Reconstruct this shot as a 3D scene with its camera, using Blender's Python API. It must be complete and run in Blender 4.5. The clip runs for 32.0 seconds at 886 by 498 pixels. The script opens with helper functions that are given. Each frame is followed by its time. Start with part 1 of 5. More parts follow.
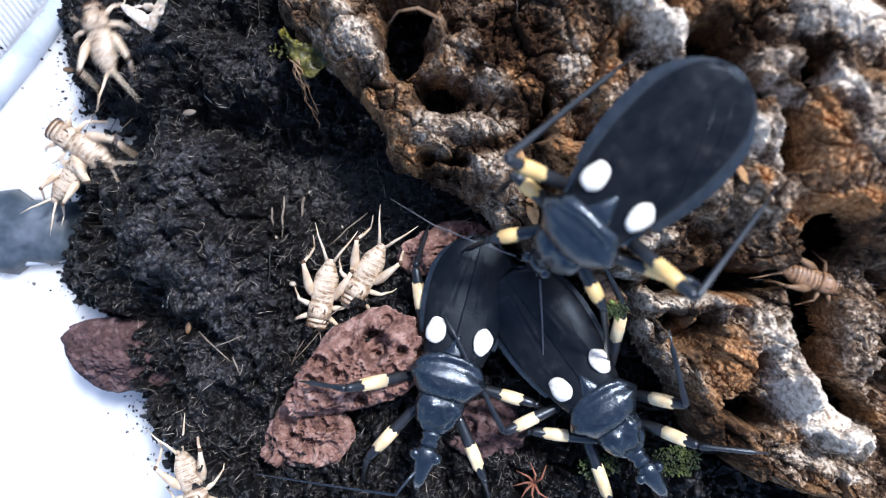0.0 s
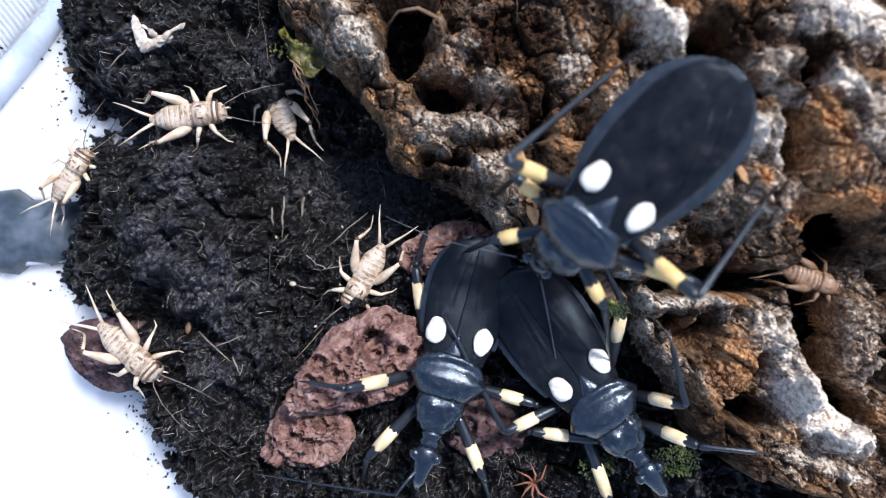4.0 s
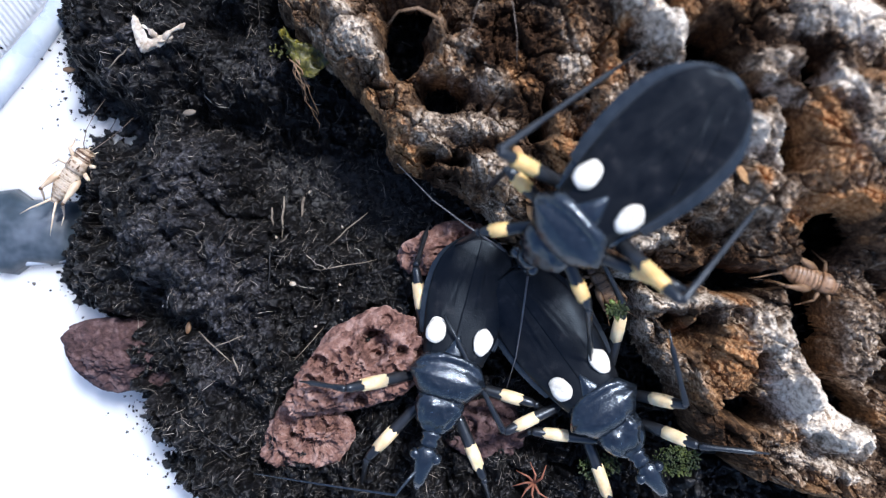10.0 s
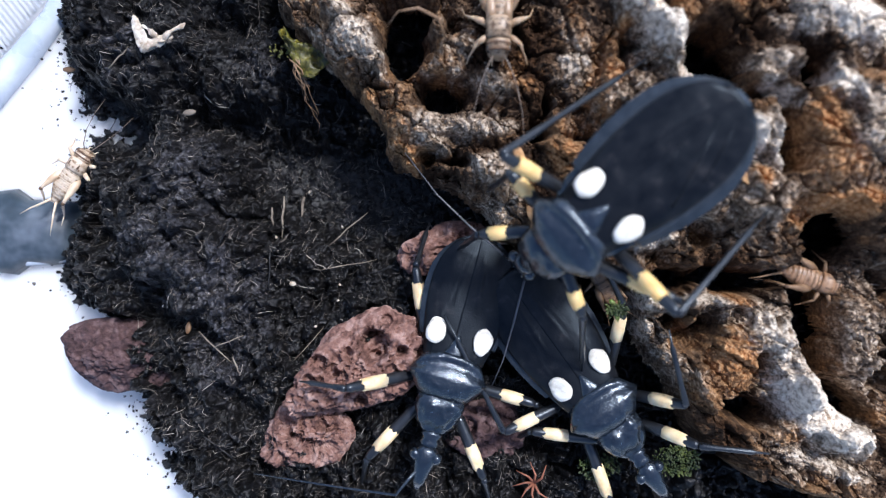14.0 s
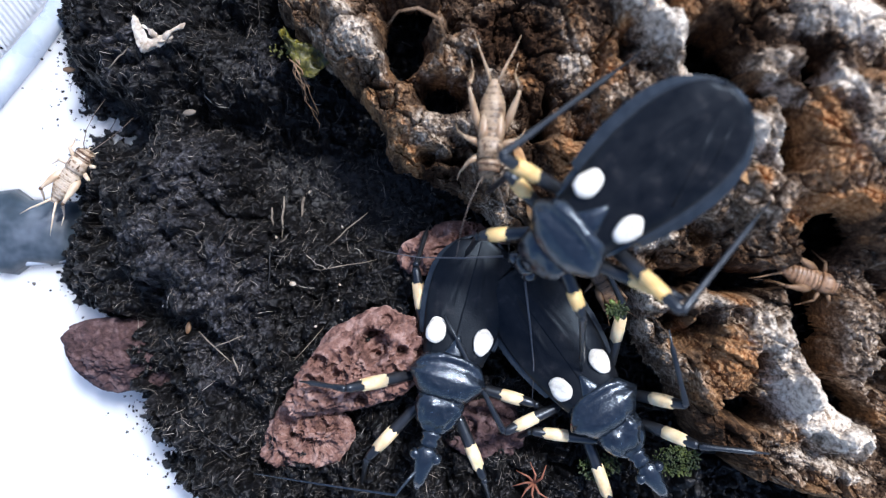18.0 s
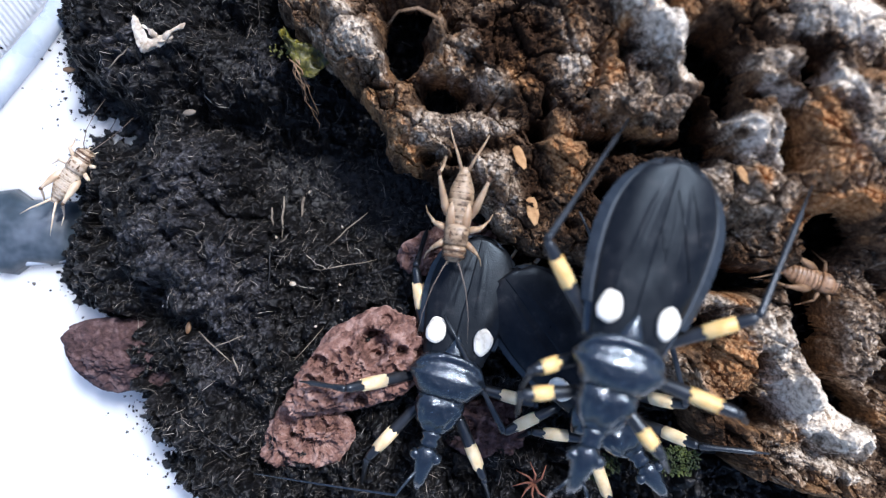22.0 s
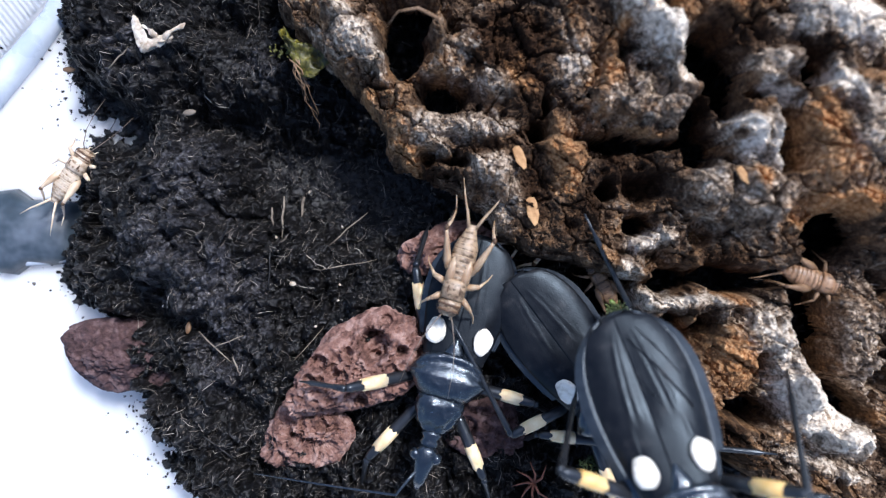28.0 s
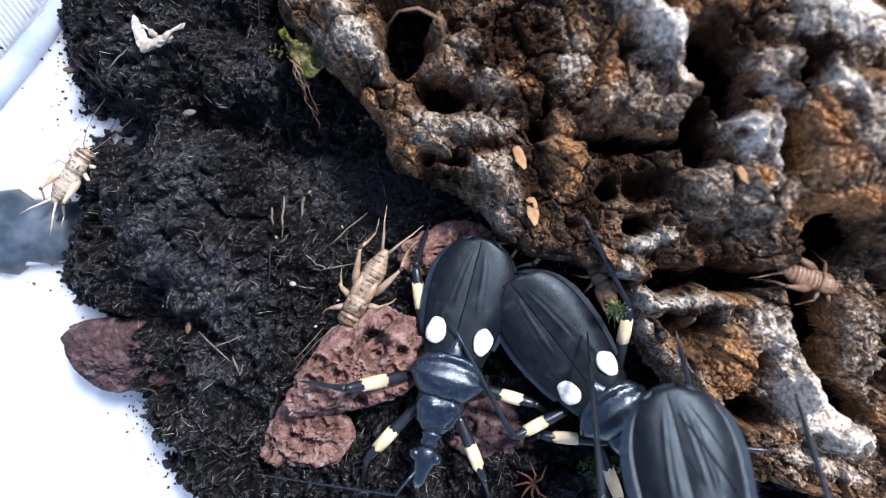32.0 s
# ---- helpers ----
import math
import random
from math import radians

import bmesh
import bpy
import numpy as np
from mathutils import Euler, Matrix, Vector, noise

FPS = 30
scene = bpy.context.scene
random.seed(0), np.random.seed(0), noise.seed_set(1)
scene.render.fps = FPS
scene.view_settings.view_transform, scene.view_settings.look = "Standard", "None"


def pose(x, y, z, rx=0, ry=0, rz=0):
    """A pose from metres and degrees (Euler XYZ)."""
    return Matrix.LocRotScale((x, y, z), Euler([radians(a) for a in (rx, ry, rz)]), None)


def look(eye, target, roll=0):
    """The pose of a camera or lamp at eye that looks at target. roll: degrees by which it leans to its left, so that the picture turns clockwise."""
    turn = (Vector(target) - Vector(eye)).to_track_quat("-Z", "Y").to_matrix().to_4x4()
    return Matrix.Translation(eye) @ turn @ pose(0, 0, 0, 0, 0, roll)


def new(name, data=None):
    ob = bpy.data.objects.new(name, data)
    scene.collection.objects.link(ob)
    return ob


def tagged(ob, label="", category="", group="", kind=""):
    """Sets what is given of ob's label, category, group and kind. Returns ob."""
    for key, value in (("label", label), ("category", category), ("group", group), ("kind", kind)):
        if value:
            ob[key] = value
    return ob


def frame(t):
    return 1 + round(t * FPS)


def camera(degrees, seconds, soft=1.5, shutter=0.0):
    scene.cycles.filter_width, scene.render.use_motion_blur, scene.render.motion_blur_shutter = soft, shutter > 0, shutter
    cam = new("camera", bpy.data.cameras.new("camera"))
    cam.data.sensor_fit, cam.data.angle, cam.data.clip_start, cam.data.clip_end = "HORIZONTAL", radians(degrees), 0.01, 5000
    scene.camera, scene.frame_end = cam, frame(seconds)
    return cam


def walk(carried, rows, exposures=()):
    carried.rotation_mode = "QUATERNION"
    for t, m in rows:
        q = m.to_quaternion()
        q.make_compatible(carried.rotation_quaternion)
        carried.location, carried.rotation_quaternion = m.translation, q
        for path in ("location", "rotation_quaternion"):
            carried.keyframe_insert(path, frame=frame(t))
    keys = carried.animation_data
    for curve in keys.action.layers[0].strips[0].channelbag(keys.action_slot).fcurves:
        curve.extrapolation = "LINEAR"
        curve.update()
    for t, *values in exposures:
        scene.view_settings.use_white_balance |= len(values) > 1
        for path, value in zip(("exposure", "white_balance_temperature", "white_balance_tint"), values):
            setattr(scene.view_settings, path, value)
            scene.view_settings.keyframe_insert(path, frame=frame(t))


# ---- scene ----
# One tub of dark soil with a rotten log, three black bugs and a few crickets, seen from above.
# Lengths in the plan are millimetres; MM turns them into metres.
MM = 0.001


def at(x, y, z, rz=0, ry=0, rx=0):
    return pose(x * MM, y * MM, z * MM, rx, ry, rz)


cam = camera(60, 32.0, soft=1.1, shutter=0.5)
cam.data.dof.use_dof = True
cam.data.dof.focus_distance = 0.112
cam.data.dof.aperture_fstop = 15
walk(cam, [(0, at(0, 0, 125)), (32, at(0, 0, 125))], [(0, 0.84, 5600, 12), (0.6, 0.77, 5600, 12), (2, 0.72, 5600, 12), (3, 0.76, 5600, 12), (5.5, 0.7, 5600, 12), (28.5, 0.7, 5600, 12), (30, 0.76, 5600, 12), (31, 0.84, 5600, 12), (32, 0.8, 5600, 12)])

# ---- daylight: a pale overcast sky and a wide soft sun from a window side ----
world = bpy.data.worlds.new("sky")
scene.world = world
world.use_nodes = True
wn = world.node_tree.nodes
sky = wn.new("ShaderNodeTexSky")
sky.sky_type = "NISHITA"
sky.sun_disc = False
sky.sun_elevation = radians(56)
sky.dust_density = 2.0
sky.air_density = 1.0
sky.sun_rotation = radians(39)
world.node_tree.links.new(sky.outputs[0], wn["Background"].inputs[0])
wn["Background"].inputs[1].default_value = 0.125
sun = new("sun", bpy.data.lights.new("sun", "SUN"))
sun.data.energy, sun.data.angle, sun.data.color = 3.1, radians(9), (1.0, 0.94, 0.85)
sun.matrix_basis = look((0.40, 0.50, 0.95), (0, 0, 0))


# ---- noise ----
def lattice(ix, iy, iz, seed):
    h = (ix * 374761393 + iy * 668265263 + iz * 1440662683 + seed * 974634721) & 0xFFFFFFFF
    h = ((h ^ (h >> 13)) * 1274126177) & 0xFFFFFFFF
    h = ((h ^ (h >> 16)) * 668265263) & 0xFFFFFFFF
    return (h ^ (h >> 15)) / 4294967295.0


def noise3(p, seed=0):
    """Smooth value noise of points (n, 3), from -1 to 1."""
    i = np.floor(p).astype(np.int64)
    f = p - i
    f = f * f * f * (f * (f * 6 - 15) + 10)
    out = 0
    for dx in (0, 1):
        for dy in (0, 1):
            for dz in (0, 1):
                wgt = (f[:, 0] if dx else 1 - f[:, 0]) * (f[:, 1] if dy else 1 - f[:, 1]) * (f[:, 2] if dz else 1 - f[:, 2])
                out = out + wgt * lattice(i[:, 0] + dx, i[:, 1] + dy, i[:, 2] + dz, seed)
    return out * 2 - 1


TURN = np.array(Euler((0.7, 1.1, 0.6)).to_matrix())


def fbm(p, octaves=5, gain=0.5, seed=0, ridged=False):
    out, amp, total = 0, 1.0, 0.0
    for o in range(octaves):
        p = p @ TURN
        n = noise3(p * 2.0 ** o + 17.3 * o, seed + o)
        out = out + amp * (1 - 2 * np.abs(n) if ridged else n)
        total += amp
        amp *= gain
    return out / total


def cells(p, seed=0):
    """Distance to the nearest of scattered points, one in each unit cell."""
    p = p @ TURN
    i = np.floor(p).astype(np.int64)
    best = np.full(len(p), 9.0)
    for dx in (-1, 0, 1):
        for dy in (-1, 0, 1):
            for dz in (-1, 0, 1):
                c = i + (dx, dy, dz)
                q = np.stack([c[:, k] + lattice(c[:, 0], c[:, 1], c[:, 2], seed + 31 * k) for k in range(3)], 1)
                best = np.minimum(best, ((q - p) ** 2).sum(1))
    return np.sqrt(best)


def smooth(a, b, x):
    t = np.clip((x - a) / (b - a), 0, 1)
    return t * t * (3 - 2 * t)


# ---- materials ----
def surface(name, stops, size, rough=0.7, bump=0.3, fine=0.3, gloss=0.5, detail=8.0, blends=(), island=False, coat=0.0, metal=0.0, tint=(1, 1, 1), through_light=0.0, crisp=0.0):
    """A surface whose colour runs through stops by a noise of size mm, with a bump of grain fine mm.
    blends: mesh attributes (from 0 to 1) that mix in colours, with ragged borders where crisp is set; island: loose pieces differ in tone."""
    m = bpy.data.materials.new(name)
    m.use_nodes = True
    nt = m.node_tree
    b = nt.nodes["Principled BSDF"]
    co = nt.nodes.new("ShaderNodeTexCoord")
    n1 = nt.nodes.new("ShaderNodeTexNoise")
    n1.inputs["Scale"].default_value, n1.inputs["Detail"].default_value = 1000.0 / size, detail
    n1.inputs["Roughness"].default_value = 0.76 if crisp else 0.62
    nt.links.new(co.outputs["Object"], n1.inputs["Vector"])
    ramp = nt.nodes.new("ShaderNodeValToRGB")
    el = ramp.color_ramp.elements
    while len(el) < len(stops):
        el.new(0.5)
    for e, (pos, col) in zip(el, stops):
        e.position, e.color = pos, (*col, 1)
    nt.links.new(n1.outputs["Fac"], ramp.inputs[0])
    last = ramp.outputs[0]
    for attribute, tints in blends:
        a = nt.nodes.new("ShaderNodeAttribute")
        a.attribute_name = attribute
        n3 = nt.nodes.new("ShaderNodeTexNoise")
        n3.inputs["Scale"].default_value, n3.inputs["Detail"].default_value = 1000.0 / size * 2.3, 6
        n3.inputs["Roughness"].default_value = 0.84 if crisp else 0.7
        nt.links.new(co.outputs["Object"], n3.inputs["Vector"])
        r2 = nt.nodes.new("ShaderNodeValToRGB")
        e2 = r2.color_ramp.elements
        while len(e2) < len(tints):
            e2.new(0.5)
        for e, (pos, col) in zip(e2, tints):
            e.position, e.color = pos, (*col, 1)
        nt.links.new(n3.outputs["Fac"], r2.inputs[0])
        mix = nt.nodes.new("ShaderNodeMix")
        mix.data_type = "RGBA"
        share = a.outputs["Fac"]
        if crisp:
            n4 = nt.nodes.new("ShaderNodeTexNoise")
            n4.inputs["Scale"].default_value, n4.inputs["Detail"].default_value, n4.inputs["Roughness"].default_value = 1000.0 / crisp, 6, 0.75
            nt.links.new(co.outputs["Object"], n4.inputs["Vector"])
            add = nt.nodes.new("ShaderNodeMath")
            add.operation = "ADD"
            nt.links.new(share, add.inputs[0])
            nt.links.new(n4.outputs["Fac"], add.inputs[1])
            edge = nt.nodes.new("ShaderNodeMapRange")
            edge.inputs[1].default_value, edge.inputs[2].default_value = 0.74, 1.18
            nt.links.new(add.outputs[0], edge.inputs[0])
            share = edge.outputs[0]
        nt.links.new(share, mix.inputs[0])
        nt.links.new(last, mix.inputs[6])
        nt.links.new(r2.outputs[0], mix.inputs[7])
        last = mix.outputs[2]
    if island:
        geo = nt.nodes.new("ShaderNodeNewGeometry")
        nt.links.new(geo.outputs["Random Per Island"], ramp.inputs[0])
    nt.links.new(last, b.inputs["Base Color"])
    n2 = nt.nodes.new("ShaderNodeTexNoise")
    n2.inputs["Scale"].default_value, n2.inputs["Detail"].default_value = 1000.0 / fine, 5
    nt.links.new(co.outputs["Object"], n2.inputs["Vector"])
    bp = nt.nodes.new("ShaderNodeBump")
    bp.inputs["Strength"].default_value, bp.inputs["Distance"].default_value = bump, fine * MM * 0.5
    nt.links.new(n2.outputs["Fac"], bp.inputs["Height"])
    nt.links.new(bp.outputs[0], b.inputs["Normal"])
    rr = nt.nodes.new("ShaderNodeMapRange")
    rr.inputs[3].default_value, rr.inputs[4].default_value = max(0.03, rough - 0.15), min(1, rough + 0.15)
    nt.links.new(n1.outputs["Fac"], rr.inputs[0])
    nt.links.new(rr.outputs[0], b.inputs["Roughness"])
    b.inputs["Specular IOR Level"].default_value = gloss
    b.inputs["Coat Weight"].default_value = coat
    b.inputs["Metallic"].default_value = metal
    b.inputs["Specular Tint"].default_value = (*tint, 1)
    if through_light:
        b.inputs["Subsurface Weight"].default_value = through_light
        b.inputs["Subsurface Radius"].default_value = (0.0012, 0.0008, 0.0005)
        b.inputs["Subsurface Scale"].default_value = 0.5
    return m


# the second ramp of the peat paints mound tops paler, as if lit
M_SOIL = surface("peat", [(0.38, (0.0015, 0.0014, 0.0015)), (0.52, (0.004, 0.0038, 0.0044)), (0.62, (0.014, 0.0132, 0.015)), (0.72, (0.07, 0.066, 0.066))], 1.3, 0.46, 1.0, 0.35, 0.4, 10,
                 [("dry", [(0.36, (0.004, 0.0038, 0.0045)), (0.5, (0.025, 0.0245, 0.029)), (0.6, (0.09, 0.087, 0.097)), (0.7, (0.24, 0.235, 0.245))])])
M_CRUMB = surface("peat crumb", [(0.0, (0.003, 0.0028, 0.003)), (0.6, (0.006, 0.0058, 0.0066)), (0.9, (0.018, 0.0175, 0.019)), (0.985, (0.04, 0.037, 0.036)), (1.0, (0.14, 0.12, 0.1))], 3, 0.5, 1.0, 0.2, 0.3, island=True)
M_FIBRE = surface("dry fibre", [(0.0, (0.003, 0.0027, 0.0027)), (0.45, (0.008, 0.0075, 0.008)), (0.7, (0.036, 0.033, 0.032)), (0.86, (0.1, 0.088, 0.078)), (0.95, (0.2, 0.17, 0.145)), (1.0, (0.45, 0.4, 0.35))], 25, 0.42, 0.3, 0.3, 0.35, 2, island=True)
M_WOOD = surface("rotten wood", [(0.34, (0.008, 0.005, 0.004)), (0.45, (0.04, 0.024, 0.015)), (0.56, (0.12, 0.075, 0.045)), (0.7, (0.3, 0.21, 0.14))], 1.7, 0.9, 1.0, 0.3, 0.1, 12,
                 [("amber", [(0.34, (0.035, 0.018, 0.01)), (0.46, (0.16, 0.08, 0.036)), (0.57, (0.36, 0.205, 0.095)), (0.7, (0.62, 0.44, 0.26))]),
                  ("weather", [(0.39, (0.03, 0.022, 0.016)), (0.47, (0.16, 0.118, 0.082)), (0.54, (0.38, 0.29, 0.21)), (0.64, (0.8, 0.68, 0.53))]),
                  ("dark_wood", [(0.3, (0.005, 0.0035, 0.0025)), (0.5, (0.028, 0.014, 0.007)), (0.7, (0.1, 0.052, 0.026))]),
                  ("rust", [(0.34, (0.1, 0.04, 0.014)), (0.5, (0.36, 0.17, 0.065)), (0.64, (0.66, 0.42, 0.22))]),
                  ("chalk", [(0.37, (0.13, 0.1, 0.075)), (0.46, (0.54, 0.45, 0.35)), (0.57, (0.88, 0.79, 0.66))])], crisp=1.1)
M_LAVA = surface("red lava", [(0.32, (0.065, 0.032, 0.026)), (0.5, (0.2, 0.108, 0.085)), (0.7, (0.4, 0.27, 0.23))], 1.8, 0.9, 1.0, 0.3, 0.2, 10)
M_LAVA2 = surface("brown lava", [(0.32, (0.03, 0.018, 0.018)), (0.5, (0.085, 0.05, 0.05)), (0.72, (0.2, 0.14, 0.135))], 1.8, 0.88, 1.0, 0.3, 0.22, 10)
M_SHELL = surface("black cuticle", [(0.3, (0.004, 0.005, 0.007)), (0.55, (0.009, 0.012, 0.017)), (0.7, (0.02, 0.026, 0.035)), (0.85, (0.06, 0.068, 0.08))], 0.7, 0.22, 0.5, 0.28, 0.8, 10, coat=0.3, tint=(0.76, 0.88, 1))
M_LEG = surface("black leg", [(0.3, (0.006, 0.0065, 0.008)), (0.7, (0.022, 0.023, 0.026))], 3, 0.3, 0.3, 0.3, 0.6, tint=(0.8, 0.9, 1))
M_RIM = surface("slate rim", [(0.3, (0.008, 0.011, 0.015)), (0.7, (0.028, 0.034, 0.044))], 1.4, 0.4, 0.35, 0.3, 0.5, tint=(0.8, 0.9, 1))
M_WING = surface("dull black wing", [(0.3, (0.003, 0.0036, 0.005)), (0.58, (0.009, 0.0096, 0.0115)), (0.7, (0.022, 0.021, 0.022)), (0.82, (0.075, 0.064, 0.052))], 2.0, 0.33, 0.3, 0.2, 0.2, 10, tint=(0.7, 0.85, 1))
M_SPOT = surface("white spot", [(0.36, (0.62, 0.56, 0.45)), (0.5, (0.82, 0.77, 0.66)), (0.7, (0.88, 0.84, 0.76))], 0.9, 0.7, 0.5, 0.3, 0.3)
M_WHIP = surface("grey feeler", [(0.3, (0.06, 0.06, 0.065)), (0.7, (0.14, 0.14, 0.15))], 3, 0.4, 0.2, 0.2, 0.5)
M_BAND = surface("yellow band", [(0.3, (0.7, 0.42, 0.12)), (0.7, (0.86, 0.62, 0.28))], 2, 0.45, 0.2, 0.2, 0.5, through_light=0.2)
M_BAND_PALE = surface("cream band", [(0.3, (0.72, 0.5, 0.24)), (0.7, (0.88, 0.74, 0.48))], 2, 0.45, 0.2, 0.2, 0.5, through_light=0.2)


def banded(name, dark, light, period):
    """Pale cuticle with broken brown bands across the body every period mm."""
    m = surface(name, [(0.35, dark), (0.5, light), (0.7, tuple(min(1, c * 1.15) for c in light))], 1.3, 0.42, 0.4, 0.2, 0.5, 4, through_light=0.2)
    nt = m.node_tree
    b = nt.nodes["Principled BSDF"]
    old = b.inputs["Base Color"].links[0].from_socket
    co = nt.nodes.new("ShaderNodeTexCoord")
    waves = []
    wave = nt.nodes.new("ShaderNodeTexWave")
    wave.bands_direction = "X"
    wave.inputs["Scale"].default_value = 1000.0 / period * 0.314
    wave.inputs["Distortion"].default_value, wave.inputs["Detail"].default_value = 1.0, 2
    wave.inputs["Detail Scale"].default_value = 1.5
    spots = nt.nodes.new("ShaderNodeTexNoise")
    spots.inputs["Scale"].default_value, spots.inputs["Detail"].default_value = 1500.0, 3
    for node, low, high, first, last in ((wave, 0.15, 0.7, 1.0, 0.25), (spots, 0.42, 0.62, 0.0, 1.0)):
        nt.links.new(co.outputs["Object"], node.inputs["Vector"])
        mr = nt.nodes.new("ShaderNodeMapRange")
        mr.inputs[1].default_value, mr.inputs[2].default_value, mr.inputs[3].default_value, mr.inputs[4].default_value = low, high, first, last
        nt.links.new(node.outputs["Fac"], mr.inputs[0])
        waves.append(mr.outputs[0])
    both = nt.nodes.new("ShaderNodeMath")
    both.operation = "MULTIPLY_ADD"
    nt.links.new(waves[0], both.inputs[0])
    nt.links.new(waves[1], both.inputs[1])
    both.inputs[2].default_value = 0.0
    mix = nt.nodes.new("ShaderNodeMix")
    mix.data_type = "RGBA"
    nt.links.new(both.outputs[0], mix.inputs[0])
    nt.links.new(old, mix.inputs[6])
    mix.inputs[7].default_value = (*dark, 1)
    nt.links.new(mix.outputs[2], b.inputs["Base Color"])
    return m


M_BANDED = banded("banded cuticle", (0.2, 0.12, 0.062), (0.6, 0.49, 0.37), 0.78)
M_BROWN = banded("brown banded cuticle", (0.07, 0.04, 0.02), (0.37, 0.265, 0.17), 0.78)
M_BROWNLEG = surface("tan leg", [(0.3, (0.26, 0.16, 0.09)), (0.6, (0.46, 0.335, 0.215))], 3, 0.4, 0.2, 0.2, 0.5, 3, through_light=0.25)
M_AMBERSKIN = banded("amber cuticle", (0.12, 0.06, 0.03), (0.34, 0.2, 0.11), 0.78)
M_DIM = banded("dark banded cuticle", (0.06, 0.032, 0.016), (0.24, 0.145, 0.08), 0.78)
M_DIMLEG = surface("dark leg", [(0.3, (0.12, 0.065, 0.03)), (0.6, (0.26, 0.16, 0.09))], 3, 0.45, 0.2, 0.2, 0.4, 3)
M_MOSS = surface("moss", [(0.3, (0.015, 0.02, 0.003)), (0.5, (0.07, 0.07, 0.01)), (0.75, (0.2, 0.18, 0.025))], 2, 0.6, 0.4, 0.3, 0.4)
M_LEAF = surface("yellow leaf", [(0.36, (0.014, 0.014, 0.003)), (0.5, (0.06, 0.056, 0.008)), (0.66, (0.19, 0.165, 0.025))], 1.6, 0.4, 0.5, 0.3, 0.4, 8, through_light=0.2)
M_SPROUT = surface("fresh leaf", [(0.34, (0.03, 0.055, 0.008)), (0.5, (0.08, 0.125, 0.02)), (0.68, (0.24, 0.3, 0.08))], 1.6, 0.4, 0.4, 0.3, 0.4, 6, through_light=0.2)
M_MOSSDARK = surface("dark moss", [(0.3, (0.008, 0.014, 0.003)), (0.5, (0.03, 0.045, 0.008)), (0.75, (0.1, 0.12, 0.02))], 2, 0.6, 0.4, 0.3, 0.4)
M_CHIP = surface("fresh wood chip", [(0.35, (0.3, 0.15, 0.055)), (0.65, (0.56, 0.33, 0.15))], 1, 0.6, 0.4, 0.3, 0.3)
M_HUSK = surface("dry husk", [(0.34, (0.3, 0.23, 0.16)), (0.5, (0.52, 0.44, 0.35)), (0.68, (0.72, 0.65, 0.55))], 0.9, 0.5, 0.4, 0.3, 0.4, through_light=0.2)
M_DRY = surface("dry stalk", [(0.3, (0.09, 0.07, 0.055)), (0.7, (0.3, 0.25, 0.19))], 2, 0.6, 0.4, 0.3, 0.4)
M_DULLHUSK = surface("brown husk", [(0.3, (0.1, 0.05, 0.022)), (0.7, (0.32, 0.2, 0.11))], 2, 0.5, 0.4, 0.3, 0.4)
M_ROOT = surface("red root", [(0.3, (0.12, 0.04, 0.02)), (0.7, (0.3, 0.12, 0.07))], 2, 0.6, 0.3, 0.3, 0.4)
M_SMUDGE = surface("dark teal smudge", [(0.3, (0.012, 0.02, 0.028)), (0.5, (0.035, 0.05, 0.065)), (0.7, (0.11, 0.13, 0.16))], 7, 0.35, 0.1, 1, 0.5, 3)
M_MILKY = surface("milky plastic", [(0.3, (0.4, 0.46, 0.55)), (0.5, (0.5, 0.55, 0.63)), (0.7, (0.66, 0.7, 0.76))], 9, 0.3, 0.1, 1, 0.5)
M_FEELER = surface("dark feeler", [(0.3, (0.12, 0.09, 0.07)), (0.7, (0.25, 0.2, 0.16))], 3, 0.5, 0.2, 0.2, 0.4)
M_CRLEG = surface("pale leg", [(0.3, (0.46, 0.33, 0.21)), (0.6, (0.68, 0.56, 0.42))], 3, 0.4, 0.2, 0.2, 0.5, 3, through_light=0.25)
M_DARKEYE = surface("dark eye", [(0.3, (0.01, 0.007, 0.006)), (0.7, (0.03, 0.02, 0.015))], 1, 0.2, 0.1, 0.1, 0.6)
M_MARK = surface("brown mark", [(0.3, (0.055, 0.03, 0.016)), (0.7, (0.16, 0.09, 0.05))], 1, 0.45, 0.2, 0.2, 0.4)
M_FLOOR = surface("white tub plastic", [(0.3, (0.78, 0.79, 0.8)), (0.7, (0.84, 0.84, 0.84))], 60, 0.4, 0.05, 2, 0.5)
fb = M_FLOOR.node_tree.nodes["Principled BSDF"]
fb.inputs["Subsurface Weight"].default_value, fb.inputs["Subsurface Scale"].default_value = 1.0, 1.0
fb.inputs["Subsurface Radius"].default_value = (0.008, 0.008, 0.008)
M_TABLE = surface("table", [(0.3, (0.6, 0.6, 0.6)), (0.7, (0.7, 0.7, 0.7))], 60, 0.5, 0.1, 2, 0.5)


# ---- building ----
def part(name, bm, material, parent=None, label="", m=None, flat=False):
    """One mesh object from a bmesh in millimetres, under a thing or a part."""
    me = bpy.data.meshes.new(name)
    bm.normal_update()
    bmesh.ops.scale(bm, vec=(MM, MM, MM), verts=bm.verts)
    bm.to_mesh(me)
    bm.free()
    me.materials.append(material)
    me.shade_smooth() if not flat else None
    ob = new(name, me)
    if parent is not None:
        ob.parent = parent
    if m is not None:
        ob.matrix_basis = m
    if label:
        ob["label"] = label
    return ob


